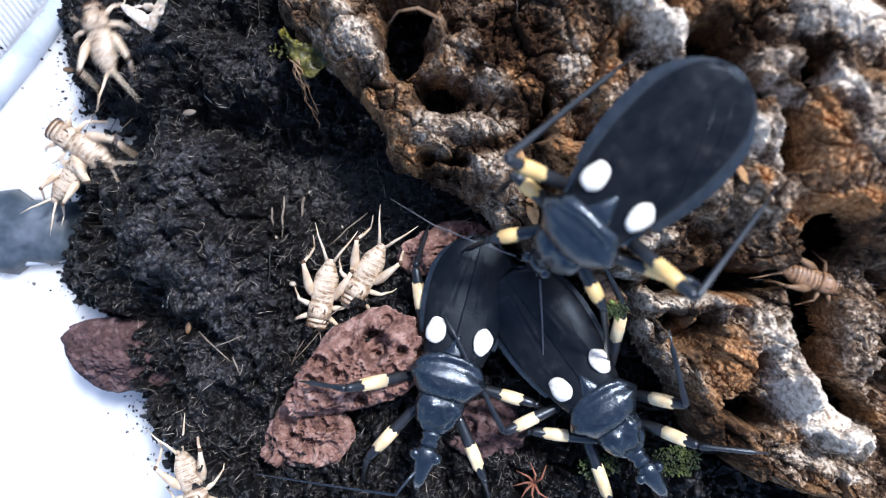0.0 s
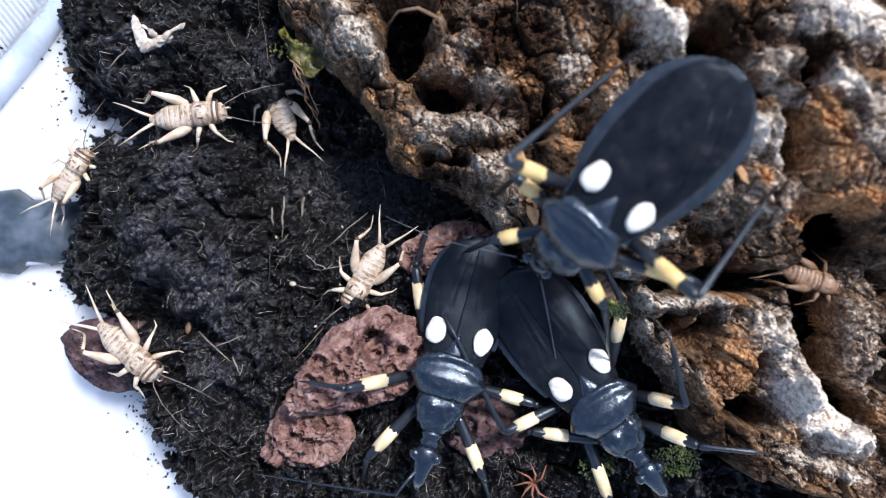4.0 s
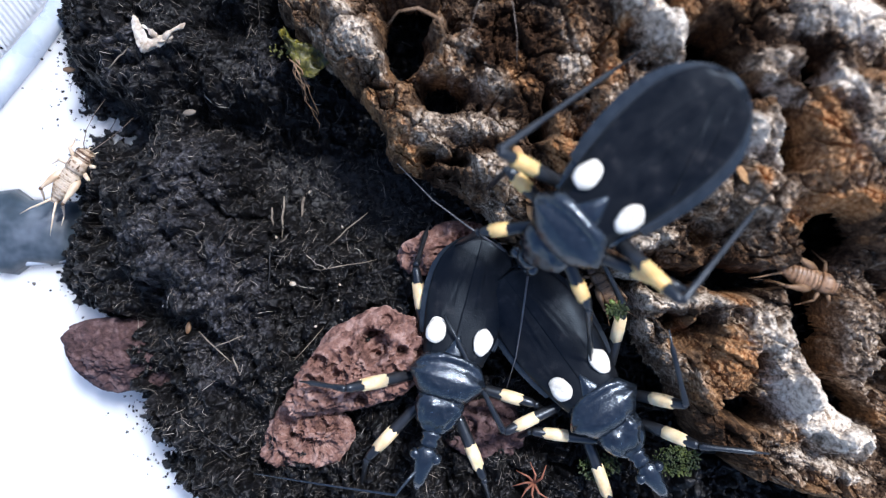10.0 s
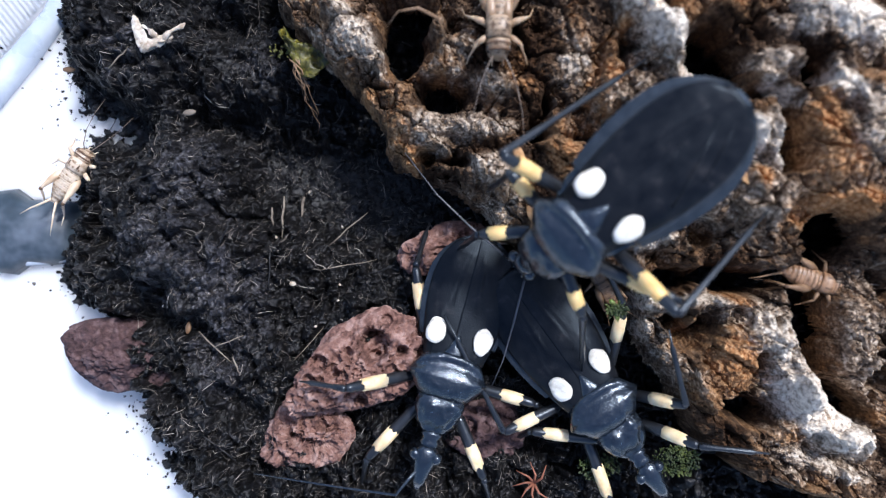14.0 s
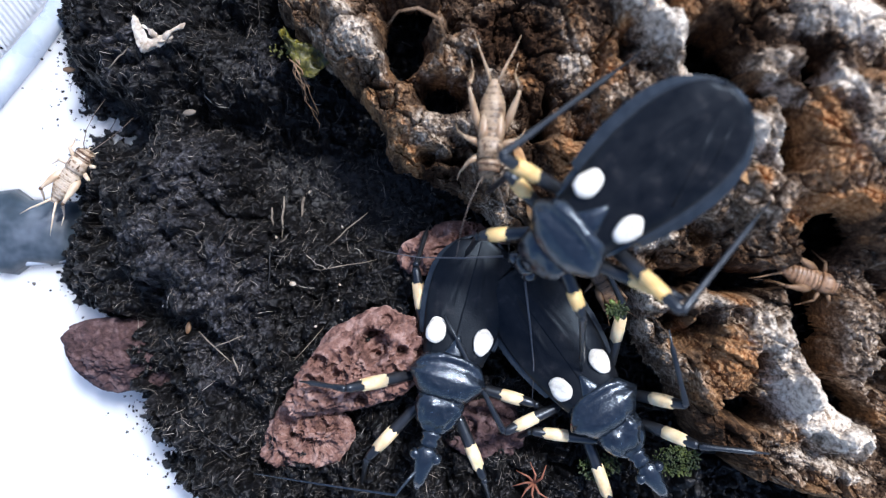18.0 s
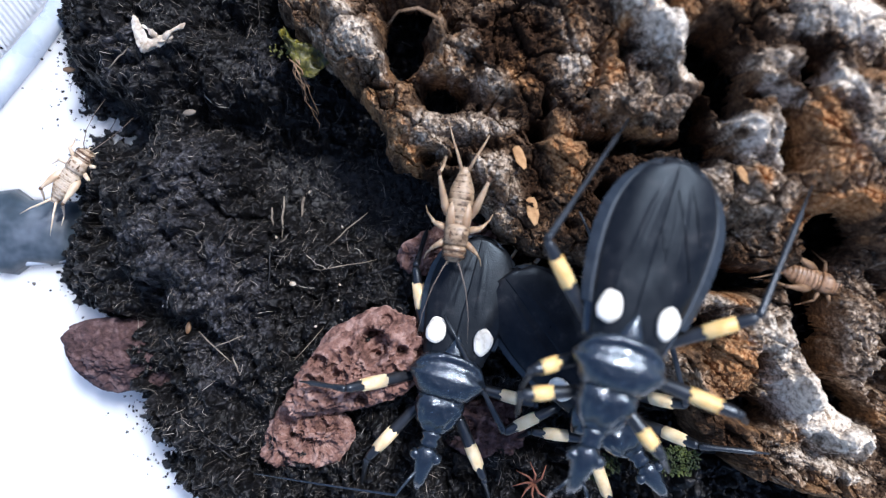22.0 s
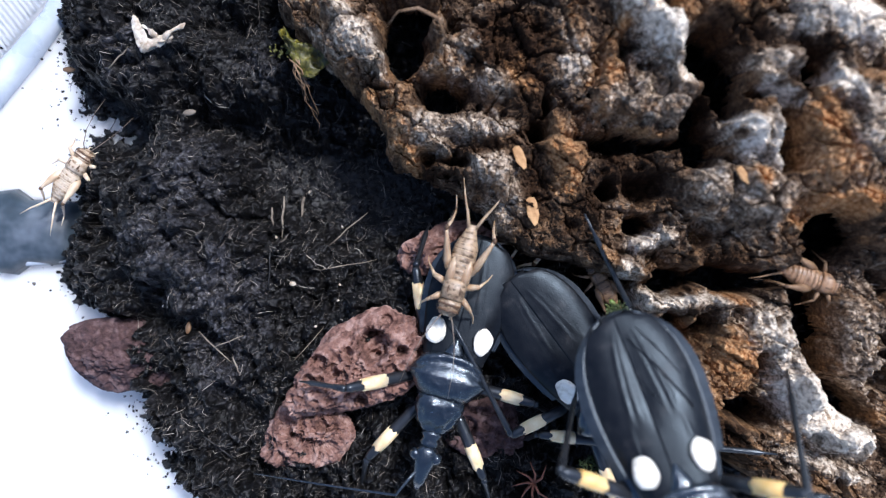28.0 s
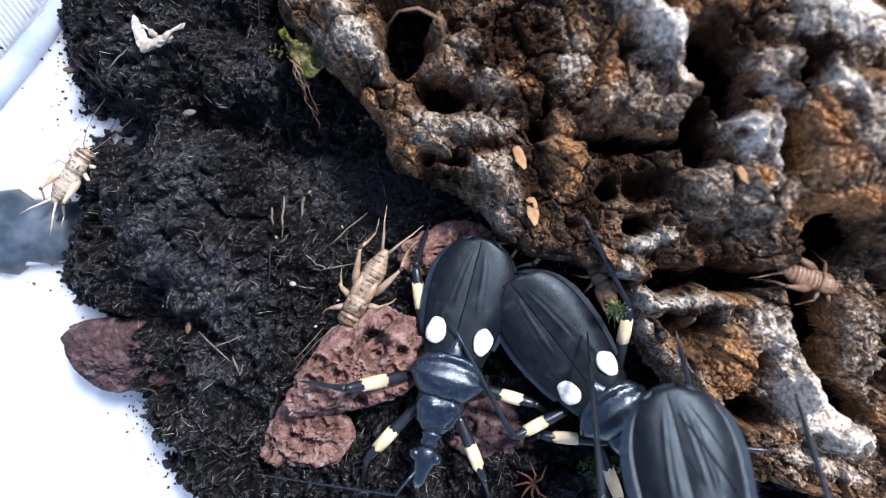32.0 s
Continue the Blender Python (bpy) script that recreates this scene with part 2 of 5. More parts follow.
def sheet(name, verts, faces, material, *attributes):
    me = bpy.data.meshes.new(name)
    me.from_pydata((verts * MM).tolist(), [], faces.tolist())
    me.materials.append(material)
    me.shade_smooth()
    for key, values in attributes:
        me.attributes.new(key, "FLOAT", "POINT").data.foreach_set("value", values.astype(np.float32))
    return new(name, me)


def ring(bm, points):
    return [bm.verts.new(p) for p in points]


def skin(bm, rings, closed=True):
    for a, b in zip(rings, rings[1:]):
        n = len(a)
        for i in range(n):
            bm.faces.new((a[i], a[(i + 1) % n], b[(i + 1) % n], b[i]))
    if closed:
        bm.faces.new(rings[0][::-1])
        bm.faces.new(rings[-1])


def loft(sections, n=18, power=1.0, bm=None):
    """A body along x: sections (x, z, half width, rise, depth)."""
    bm = bm or bmesh.new()
    rings = []
    for x, z, hw, up, down in sections:
        pts = []
        for k in range(n):
            a = 2 * math.pi * k / n
            c, s = math.cos(a), math.sin(a)
            pts.append((x, hw * math.copysign(abs(c) ** power, c), z + (up if s > 0 else -abs(down)) * abs(s) ** power))
        rings.append(ring(bm, pts))
    skin(bm, rings)
    bmesh.ops.recalc_face_normals(bm, faces=bm.faces)
    return bm


def tube(points, radii, n=8, bm=None):
    """A tapered limb through points."""
    bm = bm or bmesh.new()
    pts = [Vector(p) for p in points]
    rings, side = [], Vector((0, 0, 1))
    for i, p in enumerate(pts):
        d = (pts[min(i + 1, len(pts) - 1)] - pts[max(i - 1, 0)]).normalized()
        u = d.cross(side)
        if u.length < 1e-3:
            u = d.cross(Vector((0, 1, 0)))
        u.normalize()
        v = u.cross(d)
        side = v
        r = radii[min(i, len(radii) - 1)]
        rings.append(ring(bm, [p + (u * math.cos(2 * math.pi * k / n) + v * math.sin(2 * math.pi * k / n)) * r for k in range(n)]))
    skin(bm, rings)
    bmesh.ops.recalc_face_normals(bm, faces=bm.faces)
    return bm


def ball(r, centre=(0, 0, 0), stretch=(1, 1, 1), level=2, bm=None):
    bm = bm or bmesh.new()
    made = bmesh.ops.create_icosphere(bm, subdivisions=level, radius=r)
    for v in made["verts"]:
        v.co = Vector((v.co.x * stretch[0] + centre[0], v.co.y * stretch[1] + centre[1], v.co.z * stretch[2] + centre[2]))
    return bm


def aim(p, q):
    """The pose at p (mm) whose x axis points to q."""
    p, q = Vector(p), Vector(q)
    return Matrix.Translation(p * MM) @ (q - p).to_track_quat("X", "Z").to_matrix().to_4x4()


def box(x0, y0, z0, x1, y1, z1, bm=None):
    bm = bm or bmesh.new()
    made = bmesh.ops.create_cube(bm, size=1)
    for v in made["verts"]:
        v.co = Vector(((x0 + x1) / 2 + v.co.x * (x1 - x0), (y0 + y1) / 2 + v.co.y * (y1 - y0), (z0 + z1) / 2 + v.co.z * (z1 - z0)))
    return bm


# ---- the ground: table, tub floor and walls ----
tagged(part("ground", box(-500, -500, -8, 500, 500, -4), M_TABLE, flat=True), "pale table top under the tub", "table", kind="structure")
tagged(part("floor", box(-95, -80, -4, 110, 80, 0), M_FLOOR, flat=True), "white smooth plastic floor of the tub", "floor", kind="structure")

tub = new("tub_edge")
tagged(tub, "milky plastic wall foot with a white ribbed strip", "tub")
part("wall_foot", tube([(-77.5, 19.8, 0.3), (-72.9, 25.3, 0.3), (-67.9, 31.3, 0.3), (-63, 37.7, 0.3), (-60.1, 45.1, 0.3), (-58.2, 55.2, 0.3)], [2.4, 2.4, 2.3, 2.0, 1.7, 1.5], 16), M_MILKY, tub)
for i in range(34):
    a, b = Vector((-77.4, 22.3, 2)), Vector((-60, 44.9, 2))
    p = a.lerp(b, i / 33)
    q = p + Vector((-9.5, 12.0, 1.5))
    part("rib", tube([p, p.lerp(q, 0.1), p.lerp(q, 0.9), q], [0.15, 0.3, 0.3, 0.15], 8), M_FLOOR, tub)
# added lump, standing in for a dark blue-green smudge beside the tub wall
clip = new("tub_clip")
tagged(clip, "dark teal lump standing in for a smudge at the tub wall", "clip")
part("clip_body", loft([(-100, 0, 5.2, 4, -0.1), (-84, 0, 5.6, 4.5, -0.1), (-74, 0, 6.4, 4.5, -0.1), (-69, 0, 7.0, 4.4, -0.1), (-66.5, 0, 5.2, 4.2, -0.1), (-63, 0, 5.4, 4.0, -0.1), (-58, 0, 4.6, 3, -0.1)], 20, 0.8), M_SMUDGE, clip)
part("clip_bar", tube([(-100, -9.0, 1.2), (-78, -5.8, 1.2), (-70, -5.0, 1.2), (-60, -4.2, 1.2)], [0.9, 0.9, 0.8, 0.7], 10), M_MILKY, clip)
clip.matrix_basis = at(0, 2.8, 0.1)

# gaps where the thin rim of the soil lets the white floor show: x, y, radius
GAPS = [(-58.3, 25.0, 0.5), (-56.7, 21.0, 0.9), (-56.1, 19.5, 1.5), (-53.2, 20.0, 1.4), (-55.0, 20.2, 0.8), (-53.0, 17.9, 0.9), (-51.4, 17.6, 0.8), (-49.7, 18.1, 0.5), (-47.7, 16.3, 0.9), (-58.3, 17.6, 0.8), (-59.6, 23.2, 0.6), (-57.9, 22.9, 0.6), (-59.0, 20.6, 1.1), (-60.8, 21.6, 0.7), (-57.7, 19.1, 0.8)]
# left rim of the soil, from far to near
RIM = [(-63.4, 73.7), (-59.9, 43.9), (-60.4, 36), (-59.5, 29), (-56.4, 22), (-55.1, 16.7), (-59.5, 12.4), (-57.8, 7.1), (-60.2, 0.1),
       (-60.4, -5.2), (-57.8, -8.7), (-52.1, -10.6), (-50.7, -16.6), (-47.8, -21.8), (-46.8, -27.5), (-42.4, -31), (-44.2, -35), (-38.5, -38.9), (-37.2, -75.3)]
# log: near edge, from far to near
EDGE = [(-27.4, 65), (-23.5, 34.1), (-20, 28.7), (-13.5, 22.5), (-10, 18.2), (-6.5, 12.1), (-1.1, 9), (5.1, 5.5), (8.2, 0.9),
        (17.5, -2.2), (26, -4.6), (26.8, -11.5), (31.4, -19.3), (35.3, -27), (41.4, -31.6), (53.8, -35.5), (53.8, -66.4)]


def along(rows, y):
    r = sorted(rows, key=lambda p: p[1])
    return np.interp(y, [p[1] for p in r], [p[0] for p in r])


# mounds (x, y, radius, rise) and hollows in the soil
MOUNDS = [(-37.8, 11.7, 8, 5), (-40.3, -1.2, 9, 4), (-46.1, 29.2, 8, 3.5), (-30.3, -6.6, 9, 2), (-32.5, -17.7, 7, 2.5), (-38.4, -29.6, 6, 1.5), (-18.8, -13.3, 10, 1), (-45.6, -23, 4, 2),
          (-16.7, 10.4, 10, -8), (-5.5, 6.1, 8, -7), (-26.5, 27, 6, 2), (-21, 35.4, 8, -7), (-47.7, 17.7, 5, -4), (-33.4, 5.6, 3.5, -3), (-43.5, -9.7, 4, -4), (18.3, -21.9, 16, -3)]
SEAMS = [(-37.2, 19.1, 4, -6), (-30, 18.3, 4, -6), (-25.7, 12.8, 4, -5), (-28.3, 5.2, 3, -3), (-50.3, 1.8, 4, -3), (-37.2, -10.9, 3, -3), (-41.3, -21.3, 3, -3), (-31.1, -23.8, 4, -3), (-23.2, -10.1, 3, -3), (-53.7, 23, 3, -3), (-34.2, 34.8, 4, -4), (-15.6, -2.5, 3, -2)]


def soil_height(x, y, fine=True):
    p = np.stack([x, y, np.zeros_like(x)], 1)
    rim = along(RIM, y) - 0.8 + 3.6 * fbm(p / 3.0, 5, 0.7, 5)
    d = x - rim
    h = 9.0 * smooth(0, 9, d) + 3.0 * smooth(-0.3, 1.2, d) - 1.5
    for mx, my, r, a in MOUNDS + SEAMS:
        h = h + 1.5 * a * np.exp(-((x - mx) ** 2 + (y - my) ** 2) / r ** 2) * smooth(0, 5, d)
    if fine:
        lumps = 0.5 - cells(p / 5.2 + 0.4 * noise3(p / 2.0, 8)[:, None], 4)
        clods = 0.5 - cells(p / 2.3 + 0.35 * noise3(p / 1.1, 18)[:, None], 6)
        h = h + smooth(0, 3, d) * (3.4 * fbm(p / 8.0, 2, 0.5, 3) + 6.8 * lumps + 5.2 * clods * smooth(-0.5, 0.3, noise3(p / 6.0, 77)) + 1.5 * fbm(p / 2.0, 3, 0.6, 9) + 1.5 * (0.5 - cells(p / 1.1 + 0.4 * noise3(p / 0.7, 28)[:, None], 26)) + 0.55 * fbm(p / 0.6, 2, 0.7, 15))
        h = np.where(d > 2.5, np.maximum(h, 1.2 + 0.8 * fbm(p / 2.0, 3, 0.6, 19)), h)
        thin = np.exp(-(((x + 54.0) / 8.0) ** 2 + ((y - 20.5 + 0.3 * (x + 54)) / 4.6) ** 2) ** 1.5)
        h = h * (1 - 0.88 * smooth(0, 0.6, thin)) + 1.2 * thin
        wide = 0.45 * noise3(p / 0.8, 31)
        for gx0, gy0, r in GAPS:
            h = h - 30 * smooth(1.2, 0.85, np.sqrt((x - gx0) ** 2 + ((y - gy0) * 1.4) ** 2) / r + wide)
    return np.where(d < -0.6, -0.6, h)


def grid(x0, x1, y0, y1, step):
    xs, ys = np.arange(x0, x1 + step, step), np.arange(y0, y1 + step, step)
    gx, gy = np.meshgrid(xs, ys)
    nx, ny = len(xs), len(ys)
    i = (np.arange(ny - 1)[:, None] * nx + np.arange(nx - 1)[None, :]).ravel()
    return gx.ravel(), gy.ravel(), np.stack([i, i + 1, i + nx + 1, i + nx], 1), nx, ny


gx, gy, quads, nx, ny = grid(-68, 76, -44, 44, 0.2)
gz = soil_height(gx, gy)
keep = gz > -0.5
sp = np.stack([gx, gy, gz], 1)
sp[:, :2] += 0.35 * np.stack([noise3(sp / 0.9, 21), noise3(sp / 0.9, 22)], 1)
quads = quads[keep[quads].any(1)]
# lit look of the higher mounds, put into the soil's colour and broken by noise
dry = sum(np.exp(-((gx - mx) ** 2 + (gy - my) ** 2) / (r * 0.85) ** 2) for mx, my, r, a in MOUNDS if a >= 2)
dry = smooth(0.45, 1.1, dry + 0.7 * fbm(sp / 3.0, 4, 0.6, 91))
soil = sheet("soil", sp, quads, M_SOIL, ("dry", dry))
tagged(soil, "dark crumbly peat and coconut fibre soil", "soil", kind="structure")



def strands(name, n, seed, length, radius, x0, x1, y0, y1, lift=0.2):
    """Loose bent fibres lying on the soil, as one mesh."""
    rng = np.random.default_rng(seed)
    x, y = rng.uniform(x0, x1, n), rng.uniform(y0, y1, n)
    ok = (x > along(RIM, y) - 0.5) & (soil_height(x, y) > 0.3)
    for gx0, gy0, r in GAPS:
        ok &= (x - gx0) ** 2 + (y - gy0) ** 2 > (r + 0.9) ** 2
    x, y = x[ok], y[ok]
    n = len(x)
    flow = 3.0 * fbm(np.stack([x, y, np.zeros(n)], 1) / 14.0, 2, 0.5, 51)
    head, bend = flow + rng.normal(0, 1.5, n) + math.pi * rng.integers(0, 2, n), rng.normal(0, 0.2, n)
    ln, rad = rng.uniform(*length, n) * rng.uniform(0.5, 1, n), rng.uniform(*radius, n)
    k = 6
    px, py = [x], [y]
    for i in range(k - 1):
        a = head + bend * i + rng.normal(0, 0.14, n)
        px.append(px[-1] + np.cos(a) * ln / k)
        py.append(py[-1] + np.sin(a) * ln / k)
    px, py = np.stack(px, 1), np.stack(py, 1)
    pz = soil_height(px.ravel(), py.ravel()).reshape(n, k)
    pz = np.maximum(0.6 * pz + 0.4 * pz.mean(1, keepdims=True), pz - 0.25) + lift * rng.uniform(-0.3, 1.6, (n, 1)) + rng.normal(0, 0.12, (n, k)) + np.linspace(-0.5, 0.5, k)[None] * rng.normal(0, 0.22, (n, 1)) * ln[:, None]
    pz = np.maximum(pz, 0.15)
    mid = np.stack([px, py, pz], 2)
    d = np.gradient(mid, axis=1)
    d /= np.linalg.norm(d, axis=2, keepdims=True) + 1e-9
    u = np.cross(d, (0, 0, 1.0))
    u /= np.linalg.norm(u, axis=2, keepdims=True) + 1e-9
    v = np.cross(u, d)
    taper = np.array([0.5, 1, 1, 0.9, 0.7, 0.25])
    vs = []
    for a in (0.0, 2.094, 4.189):
        vs.append(mid + (u * math.cos(a) + v * math.sin(a)) * (rad[:, None] * taper)[:, :, None])
    verts = np.stack(vs, 2).reshape(-1, 3)
    base = (np.arange(n) * k * 3)[:, None, None]
    i = np.arange(k - 1)[None, :, None] * 3
    j = np.arange(3)[None, None, :]
    a, b = base + i + j, base + i + (j + 1) % 3
    quads = np.stack([a, b, b + 3, a + 3], -1).reshape(-1, 4)
    return sheet(name, verts, quads, M_FIBRE)


def crumbs(name, n, seed, size, place, material, level=1):
    """Small uneven lumps, as one mesh; place gives x, y, z for n of them."""
    rng = np.random.default_rng(seed)
    bm = bmesh.new()
    bmesh.ops.create_icosphere(bm, subdivisions=level, radius=1)
    base = np.array([v.co[:] for v in bm.verts])
    tri = np.array([[v.index for v in f.verts] for f in bm.faces])
    bm.free()
    x, y, z = place(rng, n)
    n = len(x)
    r = rng.uniform(*size, (n, 1, 1)) * rng.uniform(0.5, 1.3, (n, 1, 3))
    verts = base[None] * r * rng.uniform(0.45, 1.4, (n, len(base), 1)) + np.stack([x, y, z], 1)[:, None]
    faces = (tri[None] + (np.arange(n) * len(base))[:, None, None]).reshape(-1, 3)
    ob = sheet(name, verts.reshape(-1, 3), faces, material)
    return ob


def on_soil(rng, n):
    x, y = rng.uniform(-66, 30, n), rng.uniform(-44, 44, n)
    ok = (x > along(RIM, y) - rng.exponential(0.5, n)) & (soil_height(x, y) > 0)
    x, y = x[ok], y[ok]
    return x, y, np.maximum(soil_height(x, y), 0) + 0.15


def near_rim(rng, n):
    y = rng.uniform(-40, 40, n)
    x = along(RIM, y) + rng.normal(0.3, 0.9, n)
    free = np.ones(n, bool)
    for gx0, gy0, r in GAPS:
        free &= (x - gx0) ** 2 + (y - gy0) ** 2 > (r + 0.6) ** 2
    x, y = x[free], y[free]
    return x, y, np.maximum(soil_height(x, y), 0) + 0.3


def at_rim(rng, n):
    y = rng.uniform(-40, 40, n)
    x = along(RIM, y) - rng.exponential(2.2, n) - 0.5
    return x, y, np.full(n, 0.1)


tagged(crumbs("rim_clods", 520, 17, (0.2, 0.8), near_rim, M_CRUMB, 2), "dark peat clods along the rim of the soil", "soil", kind="stuff")
tagged(crumbs("soil_crumbs", 7000, 11, (0.08, 0.5), on_soil, M_CRUMB), "loose dark crumbs of damp peat", "soil", kind="stuff")
tagged(crumbs("soil_dust", 520, 12, (0.05, 0.3), at_rim, M_CRUMB), "specks of dark soil scattered on the tub floor", "soil", kind="stuff")
tagged(strands("soil_fuzz", 40000, 14, (0.5, 2.4), (0.02, 0.065), -66, 20, -40, 40, 0.5), "short dark fibre fuzz over the soil", "fibres", kind="stuff")
tagged(strands("soil_fibres", 3400, 13, (2.0, 7.0), (0.025, 0.1), -66, 20, -40, 40, 0.45), "tangled dark and pale plant fibres in the soil", "fibres", kind="stuff")

# ---- the rotten log ----
# swellings of the wood: x, y, radii, turn, rise, share of weathered grey, share of amber
FORMS_RIDGE = [(-11.6, 28.5, 7.1, 2.2, -50, 5, 0.85, 0), (-15, 26.7, 4.6, 1.8, -48, 3, 0.45, 0.5), (-21.1, 30.6, 1.6, 1.6, 0, 2, 0, 0.8), (-10.7, 20, 1.8, 1.8, 0, 2, 0, 1.1), (-5.7, 15.5, 1.8, 3, 20, 2, 0, 0.9), (-4.3, 12.1, 1.3, 1.9, 0, 1.6, 0.1, 1.3), (-2.4, 15.8, 3, 2.2, -25, 3, 0.7, 0.1), (-4.6, 31.3, 3.1, 0.9, -18, 3, 0.7, 0.5), (-0.6, 28.5, 0.9, 3.3, 12, 3, 0.3, 0.6), (1, 24.5, 2.1, 3, 8, 3.5, 0.55, 0.6), (3.6, 26.5, 1.5, 1.9, 0, 2.5, 0.8, 0)]
FORMS_EDGE = [(-2.7, 23.4, 3.4, 0.8, 8, 1.5, 0.5, 0.2), (6.9, 21.8, 2.5, 1.6, -45, 2.5, 0.7, 0.1), (4.4, 16.1, 4.9, 1.6, -4, 2.6, 0.7, 0), (-0.6, 13.2, 1.5, 1, 0, 2, 0.7, 0), (7, 10.8, 2.8, 2, -15, 2.6, 0.8, 0), (8.9, 7.9, 3.1, 1.4, -42, 2.4, 0.8, 0), (7.6, 4.5, 1.9, 1.9, 0, 2.4, 0.7, 0), (9.7, 22.2, 3.4, 4.1, 0, 1, 0, 0.6), (14.4, 25.8, 1.6, 4.4, -5, 2, 0.4, 0.5), (16, 11.9, 1.9, 5.4, 18, 2.5, 0, 1.05)]
FORMS_GREY = [(26.1, 28.2, 6.6, 2.3, -52, 4.5, 1.5, 0), (29.4, 21.9, 2.9, 1.7, -45, 3, 1, 0), (21.9, 26.4, 1.3, 1.9, -30, 2.5, 0, 1.2), (21.3, 22.1, 1.7, 2.1, 0, 2.5, 0.1, 1), (25.1, 18.3, 6.6, 3.3, -8, 4, 0.5, 0), (25.3, 14.6, 5.7, 0.5, -5, 1, 0.2, 0.9), (19.7, 17.2, 1.6, 2, 0, 1.5, 0.2, 0.6), (17, 24.4, 1.9, 4.3, 0, 2, 0.65, 0.1), (27.2, 1.2, 3, 1.3, 12, 2, 1, 0.2), (33.8, 8.6, 2, 3.7, -12, 2.5, 0.7, 0)]
FORMS_SLAB = [(40.1, 22, 4.5, 1.8, 8, 3, 0.65, 0), (40.4, 19.4, 2.9, 0.7, -28, 2.5, 1.4, 0), (37.3, 14, 3.1, 1.5, -62, 3, 1.7, 0), (39, 15.3, 3.2, 1.2, 28, 2, 0.8, 0), (40.3, 12.7, 1, 3.1, 6, 3, 1.3, 0), (38.6, 8.9, 1.2, 1.8, 15, 1.5, 0, 1.6), (36.8, 6.7, 6.4, 3.5, 0, 3.5, 0.45, 0), (40.4, 6.1, 3.1, 3.5, 0, 2.5, 0.42, 0.1), (34.4, 29.1, 3, 2.3, 0, 1.5, 0, 0.7), (40.1, 27, 1.8, 1.2, 0, 1.5, 0.5, 0.4), (48.3, 27.3, 5.2, 2.4, -26, 3, 1.8, 0)]
FORMS_FAR = [(43.4, 28.2, 1.7, 3.1, 0, 2.5, 1, 0), (46.8, 19.5, 2.8, 1.3, -38, 2.5, 1.4, 0), (50.8, 19.5, 2.8, 1, 0, 2.5, 0.3, 1), (51, 15.1, 2.8, 4, 0, 2.5, 0.85, 0), (45.2, 15.8, 2.1, 2.8, 15, 2.5, 0, 1.4), (47, 10.5, 4.4, 3.4, 0, 2.5, 0.15, 0.9), (48.2, 5.3, 5.4, 2, 5, 3, 0, 1.5)]
FORMS_LOOP = [(25, -3, 1.8, 2.2, 10, 2.5, 1.1, 0.1), (27.3, -7, 2.4, 1.7, -35, 2.2, 1.1, 0.1), (27.5, -11.1, 1.7, 1.8, 0, 2, 1, 0.1), (32.5, -7.2, 5, 0.8, 4, 2, 1.1, 0.4), (38.3, -6.7, 2.9, 0.8, -12, 2, 0.2, 1.2), (34.7, -3.2, 3, 1, -38, 1.5, 0.3, 0.5), (39.4, -15, 3.3, 3.9, 0, 3.5, 0.1, 1.2), (43.6, -10.9, 3.5, 3.6, -40, 3.5, 1.1, 0), (46.2, -15.4, 5.7, 2.6, -62, 3.5, 1.15, 0), (50.4, -22.4, 7.5, 2.9, -40, 4.5, 1.9, 0)]
FORMS_NEAR = [(30.3, -16.2, 4.5, 3.8, -45, 1, 0.6, 0.1), (38.9, -9.4, 3, 2, 0, 1.5, 0.5, 0.3), (54.4, -25.7, 4.2, 2.3, -10, 3.5, 1.7, 0), (48.2, -18.3, 2.1, 3.2, 0, 3, 1.3, 0), (47.1, -25, 2.6, 2, 0, 2.5, 0.1, 0.8), (52.5, -29.5, 6.8, 1.2, -14, 2, 1, 0.1), (52.4, -31.9, 6.9, 2, -6, 1.5, 0.2, 0.4), (36.1, -19.9, 8.5, 1, -48, 2, 0.1, 0.5), (54.8, -12.8, 3.3, 7.2, 12, 3, 0.62, 0.3)]
FORMS = FORMS_RIDGE + FORMS_EDGE + FORMS_GREY + FORMS_SLAB + FORMS_FAR + FORMS_LOOP + FORMS_NEAR
# damp dark rot: x, y, radii, turn
DAMP = [(8.3, 27.2, 5.7, 4.3, 0), (12.6, 25.1, 2.9, 5, 0), (10.4, 18.6, 3.6, 4.3, 0), (6.4, 26, 3, 2.5, 0), (8.6, 28.3, 3.6, 2.9, 0), (12.6, 8.6, 2.1, 5.7, 0), (-2.9, 10.5, 3.7, 1.6, 0), (4.9, 13.1, 3, 0.7, 0), (24, 10.1, 5, 3.6, 0), (18.3, 4.4, 2.9, 4.3, 0), (35.5, 26.7, 4.2, 2.8, 0), (44.6, 24.5, 3.4, 1.7, 0), (35.4, -1.4, 4.5, 1.6, 0), (38.9, -26.3, 5.3, 2.3, -40), (32.6, 20.8, 2.1, 5.7, 0)]
